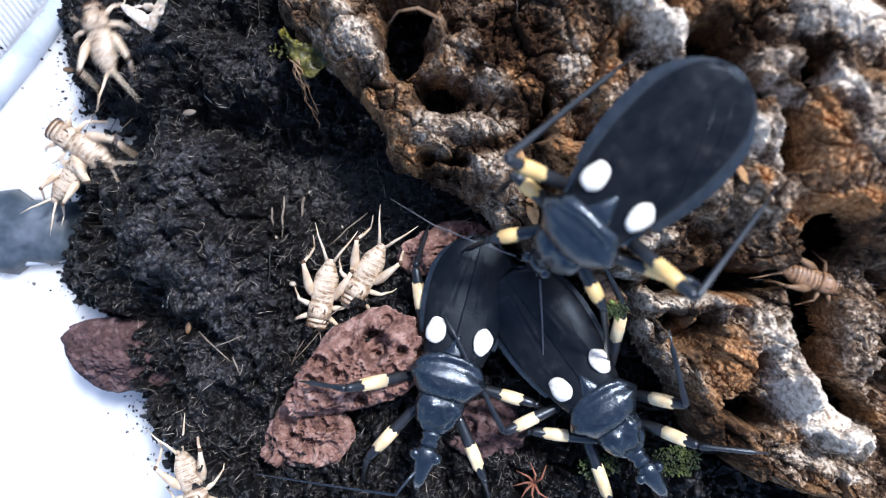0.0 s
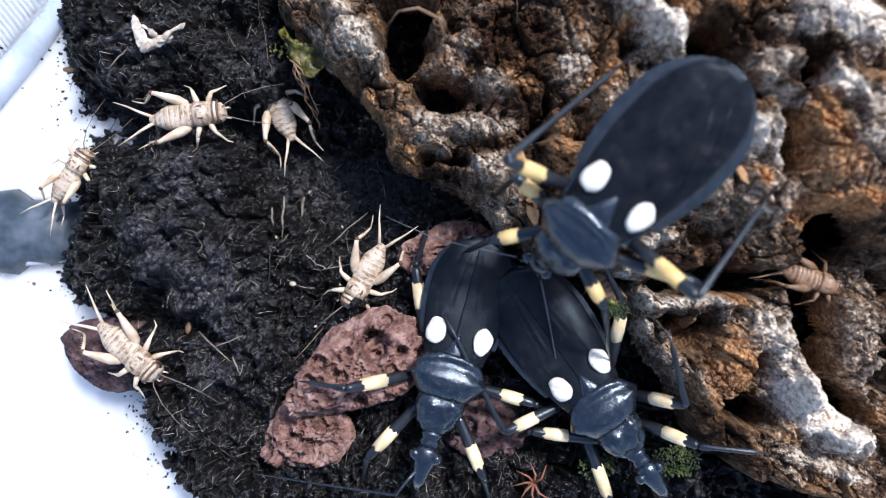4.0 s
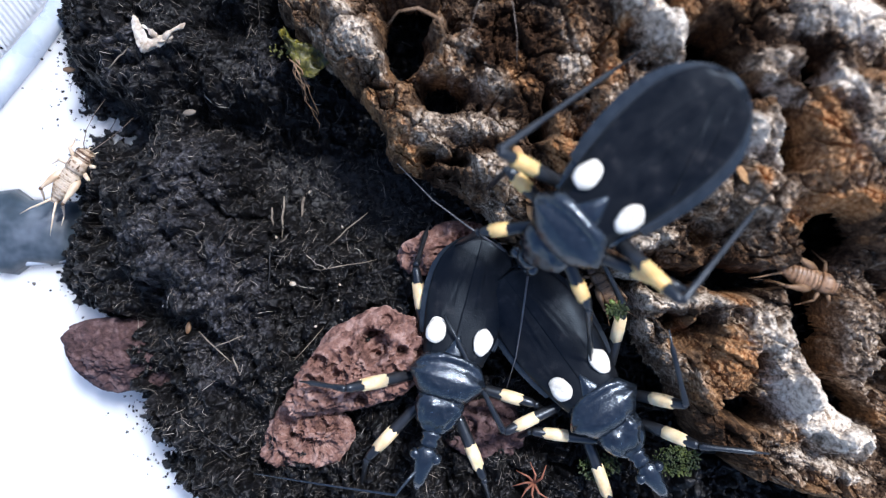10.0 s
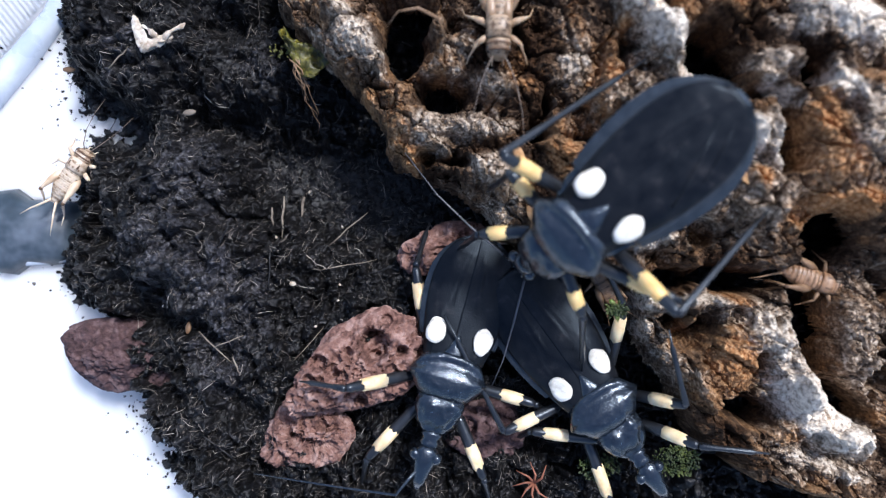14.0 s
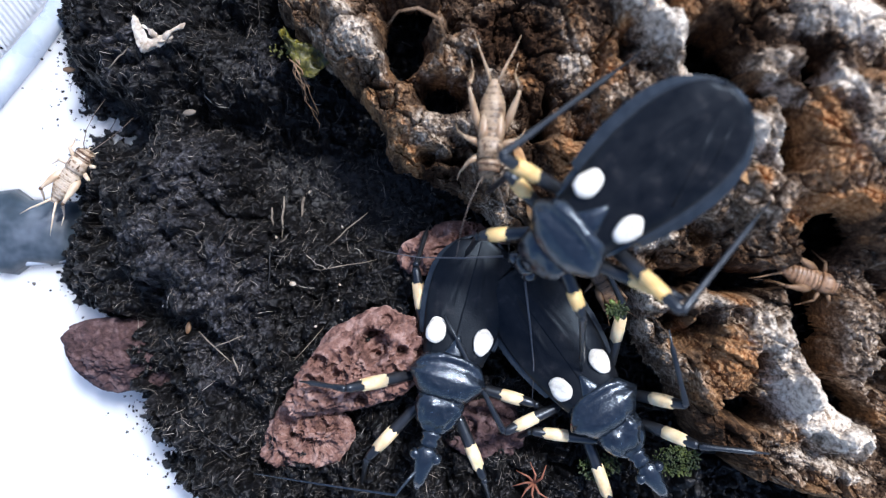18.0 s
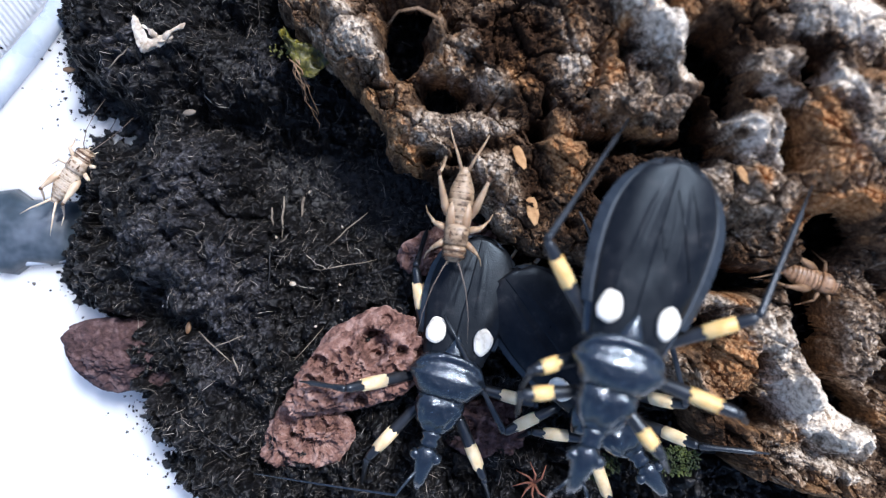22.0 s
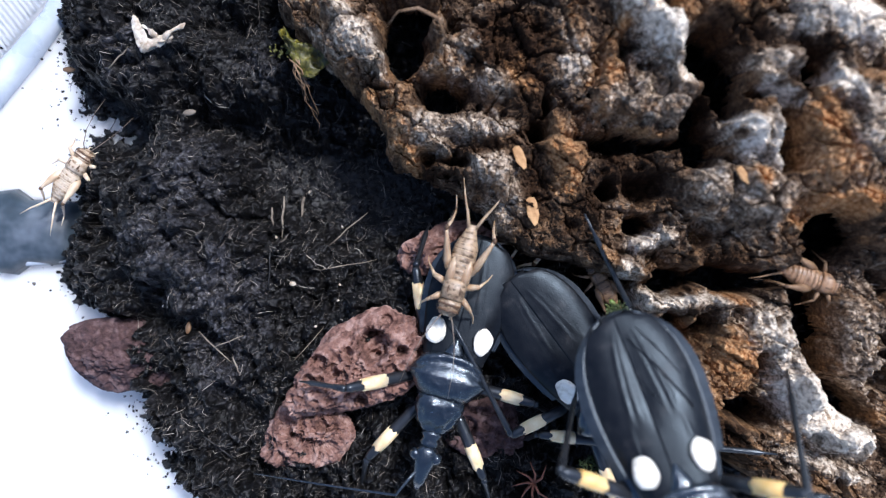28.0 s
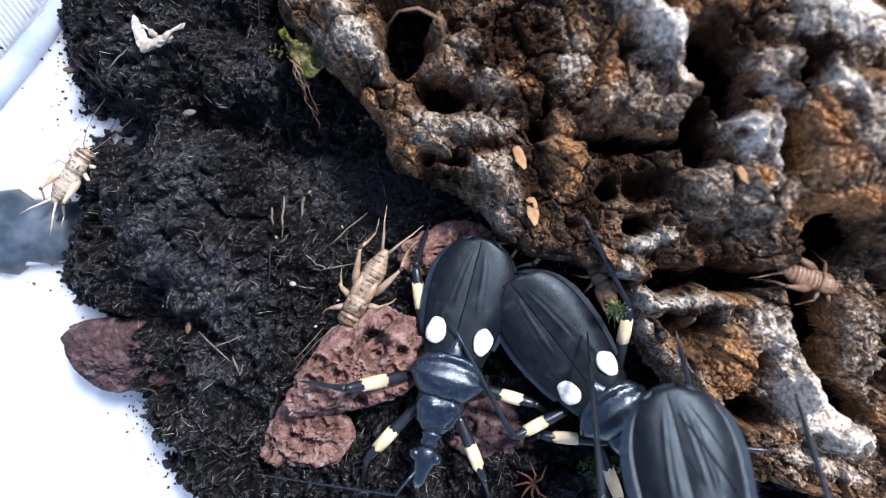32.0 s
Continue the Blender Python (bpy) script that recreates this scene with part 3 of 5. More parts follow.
# openings into the hollow log: x, y, radii, turn, depth
PITS = [(-5.7, 28.2, 3, 5.1, 8, 17), (-3.1, 31.3, 2.2, 1.9, 0, 12), (-0.1, 20.5, 2.7, 2.1, -15, 15), (-10.7, 21.9, 3.9, 0.4, -5, 4), (-2.1, 12.3, 1.9, 0.9, 0, 6), (1.6, 11.5, 1.9, 0.8, 0, 7), (13.6, 19.1, 0.7, 1.6, 0, 7), (12.9, 15.4, 1.4, 1.3, 0, 9), (31.6, 24.6, 2.3, 2.6, 0, 15), (34.5, 22.1, 2.3, 2.1, 0, 15), (35.3, 19.4, 1.3, 3.1, 8, 15), (32, 16.4, 1.3, 3.1, -6, 15), (33.3, 12.6, 2.3, 2.1, 0, 15), (25.4, 13.7, 6.9, 0.8, -5, 12)]
HOLES = [(44.3, 21.8, 1.6, 2, 0, 18), (41.9, 13.5, 1.3, 3.5, 10, 20), (39, 19.2, 1.8, 1, 0, 5), (21.6, 7.9, 1.1, 1.3, 0, 9), (26.9, 8.4, 3.3, 1.7, 0, 7), (26.1, 3.2, 1.6, 1.4, 0, 12), (49.7, 1.6, 3.4, 2.7, -38, 20), (31.1, -4.4, 2.4, 1.6, 0, 13), (38.2, -4.4, 4.5, 1.6, -6, 15), (45.2, -3.8, 3.7, 1.2, 0, 15), (49.5, -10.5, 2.1, 6.3, 16, 16), (48.8, -2.9, 2.2, 3.7, 0, 14)]
HOLLOWS = [(55, -21.2, 3.5, 1.4, -42, 13), (41.8, -22.4, 4.1, 1.8, -5, 10), (33.5, -12.3, 2.4, 1.8, 0, 7), (36.1, -9.9, 1.7, 1.5, 0, 8), (42.7, -15.9, 1, 1.5, 0, 6), (51, -25, 1.1, 0.8, 0, 4), (43.9, -9.7, 0.6, 0.6, 0, 4), (38.2, -30.9, 3.3, 2, 0, 9), (31.4, -9.9, 1.5, 1.3, 0, 7)]


def bump_at(x, y, row):
    mx, my, rx, ry, turn, a = row
    c, s = math.cos(radians(turn)), math.sin(radians(turn))
    u, v = (x - mx) * c + (y - my) * s, -(x - mx) * s + (y - my) * c
    return a * np.exp(-((u / rx) ** 2 + (v / ry) ** 2) ** 1.7)


def chunks(u, v, seed):
    """Broken wood: cells of the plane, each a tilted facet. Gives height, tone of the cell, and the distance to its joint."""
    iu, iv = np.floor(u).astype(np.int64), np.floor(v).astype(np.int64)
    near, second = np.full(len(u), 9.0), np.full(len(u), 9.0)
    high, tone = np.zeros(len(u)), np.zeros(len(u))
    for du in (-1, 0, 1):
        for dv in (-1, 0, 1):
            a, b = iu + du, iv + dv
            o = np.zeros_like(a)
            pu, pv = u - a - lattice(a, b, o, seed), v - b - lattice(a, b, o, seed + 31)
            dist = np.sqrt(pu * pu + pv * pv)
            facet = (lattice(a, b, o, seed + 62) - 0.5) + 1.1 * (lattice(a, b, o, seed + 93) - 0.5) * pu + 1.1 * (lattice(a, b, o, seed + 124) - 0.5) * pv
            closer = dist < near
            second = np.where(closer, near, np.minimum(second, dist))
            high, tone = np.where(closer, facet, high), np.where(closer, lattice(a, b, o, seed + 155), tone)
            near = np.where(closer, dist, near)
    return high, tone, second - near


def grain(x, y):
    """Plan turned along the fibres of the log."""
    return x * 0.67 - y * 0.74, x * 0.74 + y * 0.67


def log_parts(x, y):
    """Height of the wood, distance from its near edge, depth of the openings, tones of the large and the small fragments."""
    p = np.stack([x, y, np.zeros_like(x)], 1)
    wx = x + 1.1 * fbm(p / 4, 4, 0.6, 40) + 0.35 * fbm(p / 1.1, 3, 0.6, 41)
    wy = y + 1.1 * fbm(p / 4, 4, 0.6, 44) + 0.35 * fbm(p / 1.1, 3, 0.6, 45)
    d = wx - along(EDGE, wy)
    h = 18 + 4 * smooth(0, 6, d) + 3 * smooth(4, 30, d) + 9 * smooth(24, 60, d) - 5 * smooth(0, 18, d) * smooth(-4, -22, wy)
    for row in FORMS:
        h = h + bump_at(wx, wy, row[:6])
    pit = sum(bump_at(wx, wy, row) for row in PITS + HOLES + HOLLOWS)
    gu, gv = grain(wx, wy)
    big, tone_big, joint = chunks(gu / 6.0, gv / 3.8, 201)
    mid, tone_mid, joint_mid = chunks(gu / 2.3 + 0.3 * noise3(p / 1.3, 47), gv / 1.4 + 0.3 * noise3(p / 1.3, 49), 301)
    small, tone_small, _ = chunks(wx / 0.8, wy / 0.7, 401)
    whole = sum(bump_at(wx, wy, (*row[:5], 1.0)) * max(0.0, row[6] - 0.3) for row in FORMS)
    flat = smooth(-0.5, 2.5, d) * (1 - 0.55 * np.clip(whole, 0, 1))
    g = np.stack([gu / 5.0, gv / 0.8, np.zeros_like(x)], 1)
    fine = flat * (1 - 0.85 * np.clip(pit / 5, 0, 1))
    h = h + flat * 2.2 * big + fine * (0.75 * mid + 0.5 * small - 0.9 * smooth(0.12, 0.0, joint) - 0.6 * smooth(0.12, 0.0, joint_mid) * smooth(-0.2, 0.4, noise3(p / 5.0, 79)))
    h = h + flat * (1.0 * fbm(p / 3.2, 4, 0.6, 66) + 0.45 * fbm(g, 4, 0.68, 68)) + 0.5 * fbm(p / 0.9, 4, 0.75, 63) + fine * 0.25 * fbm(p / 0.3, 2, 0.7, 64)
    h = h - 2.4 * smooth(0.3, 0.18, cells(p / 7.5, 70)) - 1.0 * smooth(0.3, 0.18, cells(p / 2.2, 72)) * smooth(-0.1, 0.4, noise3(p / 6.0, 75))
    # the near edge curls under, and the far sides close the log to the ground
    h = h - 7 * (1 - smooth(0, 1.5, d)) - pit
    return h, d, pit, tone_big, tone_mid, tone_small, joint


def log_height(x, y):
    return log_parts(x, y)[:2]


lx, ly, lq, log_nx, log_ny = grid(-32, 66, -43, 42, 0.17)
lz, ld, opening, tone_big, tone_mid, tone_small, joint = log_parts(lx, ly)
outer = np.zeros((log_ny, log_nx), bool)
outer[:2], outer[-2:], outer[:, -2:] = True, True, True
lz = np.where(outer.ravel(), 0.0, lz)
keep = (ld > 0) & (opening < 8.5)
lp = np.stack([lx, ly, lz], 1)
pale_share, amber_share = np.zeros(len(lx)), np.zeros(len(lx))
wob = 1.3 * np.stack([fbm(lp / 4.0, 4, 0.65, 95), fbm(lp / 4.0, 4, 0.65, 97)], 1)
for row in FORMS:
    e = bump_at(lx + wob[:, 0], ly + wob[:, 1], (row[0], row[1], row[2] * 1.1, row[3] * 1.15, row[4], 1.0))
    pale_share, amber_share = np.maximum(pale_share, e * row[6]), np.maximum(amber_share, e * row[7])
dark_wood = sum(bump_at(lx + wob[:, 0], ly + wob[:, 1], (*row, 1.0)) for row in DAMP)
lu, lv = grain(lx, ly)
streak = fbm(np.stack([lu / 3.5, lv / 0.5, lz / 2.0], 1), 4, 0.65, 87)
speck = fbm(lp / 1.1, 5, 0.7, 85)
mottle = 0.45 * (tone_big - 0.5) + 0.4 * (tone_mid - 0.5) + 0.25 * (tone_small - 0.5)
weather = np.clip(0.18 + 0.76 * pale_share + 0.6 * mottle + 0.4 * speck + 0.25 * streak - 0.28 * dark_wood - 0.05 * opening, 0, 1)
amber = np.clip(0.23 + 0.7 * amber_share + 0.5 * (tone_mid - 0.5) - 0.4 * (tone_big - 0.5) + 0.5 * fbm(lp / 2.6, 5, 0.68, 90) - 0.2 * dark_wood, 0, 1)
# dark tone: listed patches, more towards openings and fragment joints, varied by noise
dark_share = np.clip(0.1 + 0.6 * dark_wood + 0.06 * opening + 0.35 * smooth(0.08, 0.0, joint) + 0.55 * fbm(lp / 3.0, 5, 0.65, 99) - 0.5 * np.clip(pale_share + 0.6 * amber_share, 0, 1), 0, 1)
lw = lp * (1, 1, 0.4)
lp[:, :2] += 0.2 * np.stack([fbm(lw / 1.4, 3, 0.6, 81), fbm(lw / 1.4, 3, 0.6, 83)], 1)
lq = lq[keep[lq].all(1)]
chalk = np.clip(0.1 + 0.62 * (pale_share - 0.45) + 0.25 * streak + 0.4 * speck + 0.2 * mottle, 0, 1)
rust = np.clip(0.05 + 0.62 * (amber_share - 0.45) + 0.4 * (tone_mid - 0.5) + 0.4 * speck, 0, 1)
rotten_log = sheet("rotten_log", lp, lq, M_WOOD, ("weather", weather), ("amber", amber), ("dark_wood", dark_share), ("rust", rust), ("chalk", chalk))
rotten_log.data.shade_flat()
tagged(rotten_log, "weathered rotten log, brown and grey, full of holes", "log")


# ---- stones ----
def stone(label, material, x, y, z, sx, sy, sz, turn, seed, pores=0.9, pore_size=3.2, level=6, taper=0.0, hollows=()):
    """A vesicular stone; hollows: large open bubbles in its upper face (x, y in the plan, radius)."""
    bm = bmesh.new()
    bmesh.ops.create_icosphere(bm, subdivisions=level, radius=1)
    p = np.array([v.co[:] for v in bm.verts])
    q = p * (sx, sy, sz)
    q[:, 1] *= 1 + taper * p[:, 0]
    r = 1 + 0.24 * fbm(p * 1.3 + seed, 2, 0.5, seed) + 0.09 * fbm(p * 3.5 + seed, 4, 0.65, seed + 5)
    q = q * r[:, None]
    small = 0.95 * smooth(0.42, 0.34, cells(q / (pore_size * 0.55) + seed, seed + 4)) + 0.8 * smooth(0.42, 0.3, cells(q / (pore_size * 0.25) + seed, seed + 2)) + 0.6 * fbm(q / 1.1, 5, 0.75, seed)
    large = 1.9 * smooth(0.44, 0.34, cells(q / (pore_size * 1.25) + seed, seed))
    nrm = p / (sx, sy, sz)
    nrm /= np.linalg.norm(nrm, axis=1, keepdims=True)
    up = smooth(0.15, 0.7, nrm[:, 2])
    q = q - nrm * ((small * (0.35 + 0.65 * up) + large * up) * pores)[:, None]
    c, s = math.cos(radians(turn)), math.sin(radians(turn))
    for hx, hy, hr in hollows:
        u, v = (hx - x) * c + (hy - y) * s, -(hx - x) * s + (hy - y) * c
        near = np.sqrt((q[:, 0] - u) ** 2 + (q[:, 1] - v) ** 2) / hr + 0.12 * noise3(q / 0.8, seed)
        q[:, 2] -= hr * 1.5 * smooth(1.0, 0.62, near) * smooth(0.1, 0.4, p[:, 2])
        q[:, 2] += 0.25 * hr * np.exp(-((near - 1.15) / 0.16) ** 2) * smooth(0.1, 0.4, p[:, 2])
    for v, co in zip(bm.verts, q):
        v.co = co
    return tagged(part("lava_stone", bm, material, None, "", at(x, y, z, turn)), label, "stone", "lava stones")


stone("porous red-brown lava stone lying on the soil", M_LAVA, -12.4, -17.1, 15, 11.2, 5.7, 5.5, 31, 3, 0.8, 2.6, 7, 0.42,
      [(-9.7, -13.4, 2.4), (-17.3, -15.8, 1.3), (-15.4, -17, 1.25), (-8, -10, 0.9), (-5.7, -14.1, 0.9), (-13.3, -14.3, 0.8), (-18.5, -18.2, 1.0), (-7.1, -16.5, 0.8), (-10.4, -18.2, 0.6), (-11.5, -21, 1.1), (-7.5, -21, 0.9)])
stone("small porous red-brown lava stone on the soil", M_LAVA, -19.9, -27, 12, 6.6, 4.9, 4, 20, 8, 0.75, 2.4, 7, 0.1, [(-21, -27.1, 1.1), (-17.3, -25, 0.9), (-19.1, -23.8, 0.7)])
stone("dull brown lava stone at the edge of the soil", M_LAVA2, -49.8, -16.3, 6, 8.8, 5.6, 5, -8, 12, 0.5, 2.2)
stone("flat red lava stone half under a bug", M_LAVA, 0.5, 0.1, 10, 7.5, 3.8, 3, 15, 17, 0.6)
stone("dark red lava stone under the bugs", M_LAVA2, 6.5, -28.1, 8, 6, 5, 3, 0, 21, 0.6)


# ---- the bugs ----
def bug(label, tail, half, spread, folds=False):
    """A black assassin bug; x runs to its head, the ground is z 0. Parts under an empty."""
    root = new("assassin_bug")
    root.empty_display_size = 0.005

    def outline(t):
        if t < 0.55:
            return half * (0.7 + 0.3 * math.sin(t / 0.55 * math.pi / 2))
        return half * max(0.0, 1 - ((t - 0.55) / 0.456) ** 2.4) ** 0.6

    n = 22
    secs = []
    for i in range(n + 1):
        t = i / n
        x = 4.0 - t * (4.0 + tail)
        wdt = outline(t)
        secs.append((x, 5.4, max(0.15, wdt * 0.93), 0.7 * (1 - t ** 4) + 0.15, -3.2 * (1 - t ** 3) - 0.2))
    part("abdomen", loft(secs, 30, 0.9), M_SHELL, root)

    for side in (1, -1):
        for k in range(6):
            bm = bmesh.new()
            rows = []
            for i in range(6):
                t = 0.17 + 0.137 * (k + i / 5)
                x, w = 4.0 - t * (4.0 + tail), outline(t)
                flare = 1.0 + 0.01 * i / 5
                inner = max(0.0, w * 0.72)
                rows.append(ring(bm, [(x, side * inner, 6.25), (x, side * (inner + w * flare) / 2, 6.3), (x, side * w * flare, 5.75), (x, side * w * flare * 0.99, 5.4), (x, side * inner, 5.6)]))
            skin(bm, rows)
            bmesh.ops.recalc_face_normals(bm, faces=bm.faces)
            part("rim_plate", bm, M_RIM, root, "slate grey edge plate of the abdomen", None, True)
        bm = bmesh.new()
        rows = []
        for i in range(41):
            t = i / 40
            x = 3.6 - t * (3.6 + tail - 0.5)
            edge = max(0.3, outline(0.02 + 0.94 * t) * (0.8 if folds else 0.89) if t < 0.97 else outline(0.955) * 0.62)
            line = []
            for k in range(25):
                v = k / 24
                y = side * (edge * v - (0.5 if side > 0 else -0.0) * (1 - v))
                z = 6.45 + 1.55 * (1 - v ** 4) * (1 - 0.75 * t ** 1.4) - (0.35 if folds else 0.15) * math.exp(-(v / 0.12) ** 2) * float(smooth(0.3, 0.5, t)) * (1 - t) + (0.06 if side > 0 else 0)
                ridge = (0.17 if folds else 0.04) * math.exp(-((v - 0.62 + 0.35 * t) / 0.035) ** 2) + 0.1 * math.exp(-((v - 0.42 + 0.25 * t) / 0.03) ** 2)
                z += ridge * float(smooth(0.38, 0.5, t)) * float(smooth(0.92, 0.75, t)) + 0.12 * math.exp(-((v - 0.75 + 0.5 * t) / 0.03) ** 2) * float(smooth(0.5, 0.3, t))
                line.append(bm.verts.new((x, y, z)))
            rows.append(line)
        for a, b in zip(rows, rows[1:]):
            for k in range(24):
                bm.faces.new((a[k], a[k + 1], b[k + 1], b[k]) if side > 0 else (a[k], b[k], b[k + 1], a[k + 1]))
        made = bmesh.ops.extrude_face_region(bm, geom=list(bm.faces))
        for v in made["geom"]:
            if isinstance(v, bmesh.types.BMVert):
                v.co.z -= 0.35
        bmesh.ops.recalc_face_normals(bm, faces=bm.faces)
        wing = part("forewing", bm, M_WING, root)
        bm = bmesh.new()
        ang = [2 * math.pi * k / 18 for k in range(18)]
        low = ring(bm, [(1.9 * math.cos(a) * (1 + 0.05 * math.sin(4 * a + side)), 1.42 * math.sin(a) * (1 + 0.08 * math.sin(3 * a + 2 * side) + 0.04 * math.sin(7 * a)), -0.25) for a in ang])
        mid = ring(bm, [(1.85 * math.cos(a) * (1 + 0.05 * math.sin(4 * a + side)), 1.38 * math.sin(a) * (1 + 0.08 * math.sin(3 * a + 2 * side) + 0.04 * math.sin(7 * a)), 0.08) for a in ang])
        top = ring(bm, [(1.2 * math.cos(a), 0.9 * math.sin(a), 0.18) for a in ang])
        skin(bm, [low, mid, top])
        part("spot", bm, M_SPOT, wing, "chalk white oval spot", at(0, side * spread, 8.05, 0, 0, -side * 20))
    for x0, y0, x1, y1, r in ((-0.8, 0.02, -0.28, 0.6, 0.3), (-0.86, 0.2, -0.5, 0.6, 0.17), (-0.55, -0.05, -0.25, 0.25, 0.1)) if folds else ():
        x0, x1, y0, y1 = x0 * tail, x1 * tail, y0 * half, y1 * half
        zs = [6.45 + 1.55 * (1 - 0.75 * ((3.6 - x) / (3.1 + tail)) ** 1.4) * (1 - (abs(y) / half / 0.8) ** 4) for x, y in ((x0, y0), ((x0 + x1) / 2, (y0 + y1) / 2), (x1, y1))]
        part("wing_fold", tube([(x0, y0, zs[0]), ((x0 * 0.55 + x1 * 0.45), (y0 + y1) / 2, zs[1] + 0.05), (x1, y1, zs[2])], [r * 0.3, r * 0.8, r * 0.5], 8), M_WING, root, "raised fold of the wing")
    bm = bmesh.new()
    v = [bm.verts.new(p) for p in ((4.4, -2.7, 7.85), (4.4, 2.7, 7.85), (-0.9, 0, 8.12), (2.6, 0, 8.3), (4.4, 0, 8.3), (4.2, -2.5, 6.5), (4.2, 2.5, 6.5), (-0.4, 0, 7.2))]
    for f in ((1, 4, 3), (4, 0, 3), (1, 3, 2), (3, 0, 2), (0, 5, 7, 2), (1, 2, 7, 6), (5, 6, 7), (0, 4, 1, 6, 5)):
        bm.faces.new([v[i] for i in f])
    bmesh.ops.bevel(bm, geom=list(bm.edges), offset=0.25, segments=2, affect="EDGES")
    bmesh.ops.recalc_face_normals(bm, faces=bm.faces)
    part("scutellum", bm, M_SHELL, root)
    bm = loft([(2.5, 6.9, 2.6, 1.1, 1.2), (2.8, 6.9, 3.4, 1.35, 1.6), (3.5, 6.8, 4.15, 1.65, 2.4), (4.5, 6.7, 4.75, 2.0, 3), (5.4, 6.7, 5.25, 2.3, 3.4), (5.9, 6.7, 5.6, 2.45, 3.5), (6.3, 6.6, 5.45, 2.55, 3.6), (7.0, 6.5, 4.85, 2.65, 3.7), (7.8, 6.3, 4.3, 2.6, 3.7), (8.5, 6.1, 3.8, 2.3, 3.6), (9.1, 5.9, 3.3, 1.7, 3.3)], 40, 0.85)
    bmesh.ops.subdivide_edges(bm, edges=list(bm.edges), cuts=1, use_grid_fill=True)
    for q in bm.verts:
        if q.co.z > 6.8:
            arc = q.co.x - 0.06 * q.co.y ** 2
            q.co.z += 0.3 * math.exp(-((arc - 3.0) / 0.35) ** 2) - 0.22 * math.exp(-((arc - 3.9) / 0.4) ** 2) + 0.14 * noise.noise(q.co * 0.9) + 0.1 * noise.noise(q.co * 2.5) + 0.05 * noise.noise(q.co * 6)
    part("pronotum", bm, M_SHELL, root)
    bm = loft([(8.3, 5.9, 3.0, 1.7, 3), (8.9, 5.9, 3.3, 2.1, 3.3), (9.8, 5.9, 3.5, 2.35, 3.4), (10.8, 5.8, 3.4, 2.3, 3.3), (11.8, 5.7, 3.0, 1.9, 3), (12.7, 5.6, 2.7, 1.4, 2.5), (13.3, 5.5, 2.1, 1.0, 2.0), (13.8, 5.5, 1.6, 0.8, 1.6)], 26, 0.85)
    bmesh.ops.subdivide_edges(bm, edges=list(bm.edges), cuts=1, use_grid_fill=True)
    for q in bm.verts:
        q.co.z += 0.4 * noise.noise(q.co * 1.3) + 0.3 * noise.noise(q.co * 2.6) + 0.12 * noise.noise(q.co * 6) - 0.3 * math.exp(-(q.co.y / 0.35) ** 2) if q.co.z > 6.3 else 0
    part("collar", bm, M_SHELL, root)
    part("neck", loft([(13.6, 5.4, 1.2, 0.8, -1), (14.2, 5.4, 1.5, 1.0, -1.2), (14.8, 5.3, 1.1, 0.8, -1), (15.4, 5.3, 1.35, 0.9, -1.1), (16.0, 5.3, 1.2, 0.9, -1)], 16), M_SHELL, root)
    head = part("head", loft([(15.8, 5.3, 1.1, 0.8, -0.9), (16.6, 5.4, 1.6, 1.1, -1.2), (18, 5.3, 1.55, 1.1, -1.2), (19.4, 5.0, 1.2, 0.8, -1), (21, 4.5, 0.9, 0.6, -0.8), (22, 4.1, 0.5, 0.4, -0.5)], 16), M_SHELL, root)
    for side in (1, -1):
        part("eye", ball(0.85, (17.3, side * 1.5, 5.6)), M_SHELL, head, "bulging glossy black eye")
    part("rostrum", tube([(21.8, 0, 4.0), (22.3, 0, 3.0), (21, 0, 2.0), (18.5, 0, 1.8), (16.5, 0, 2.2)], [0.45, 0.5, 0.4, 0.3, 0.15]), M_SHELL, head)
    return tagged(root, label, "bug", "assassin bugs")


def leg(root, hip, knee, foot, band_material=M_BAND, band=(0.5, 0.8), thick=1.0):
    """A leg in its bug's space (mm). Returns femur and tibia and their lengths."""
    lf, lt = (Vector(knee) - Vector(hip)).length, (Vector(foot) - Vector(knee)).length
    r = 0.85 * thick
    m = aim(hip, knee)
    femur = part("femur", tube([(0, 0, 0), (lf * 0.15, 0, 0), (lf * 0.5, 0, 0), (lf * 0.85, 0, 0), (lf * 0.95, 0, 0), (lf, 0, 0)], [r * 0.7, r * 0.95, r, r * 0.85, r * 0.75, r * 0.5], 10), M_LEG, root, "", m)
    a, b = lf * band[0], lf * band[1]
    bm = tube([(a - 0.1, 0, 0), (a, 0, 0), ((a + b) / 2, 0, 0), (b, 0, 0), (b + 0.1, 0, 0)], [r * 0.9, r * 1.06, r * 1.1, r * 1.0, r * 0.8], 16)
    for q in bm.verts:
        q.co.x += 0.7 * noise.noise(Vector((lf, q.co.y * 2.2, q.co.z * 2.2 + (3 if q.co.x > (a + b) / 2 else 0))))
    part("leg_band", bm, band_material, femur, "yellow leg band")
    f = m.inverted() @ Vector([c * MM for c in foot])
    tm = aim((lf, 0, 0), f / MM)
    tibia = part("tibia", tube([(0, 0, 0), (0.5, 0, 0), (lt * 0.3, 0, 0), (lt * 0.75, 0, 0), (lt * 0.8, 0, 0), (lt, 0, -0.1)], [r * 0.55, r * 0.6, r * 0.42, r * 0.45, r * 0.25, r * 0.14], 8), M_LEG, femur, "", tm)
    return femur, tibia, lf, lt


HIPS = {"front": (10.5, 2.6, 3.6), "mid": (6.5, 3.6, 3.4), "hind": (3.0, 3.8, 3.6)}


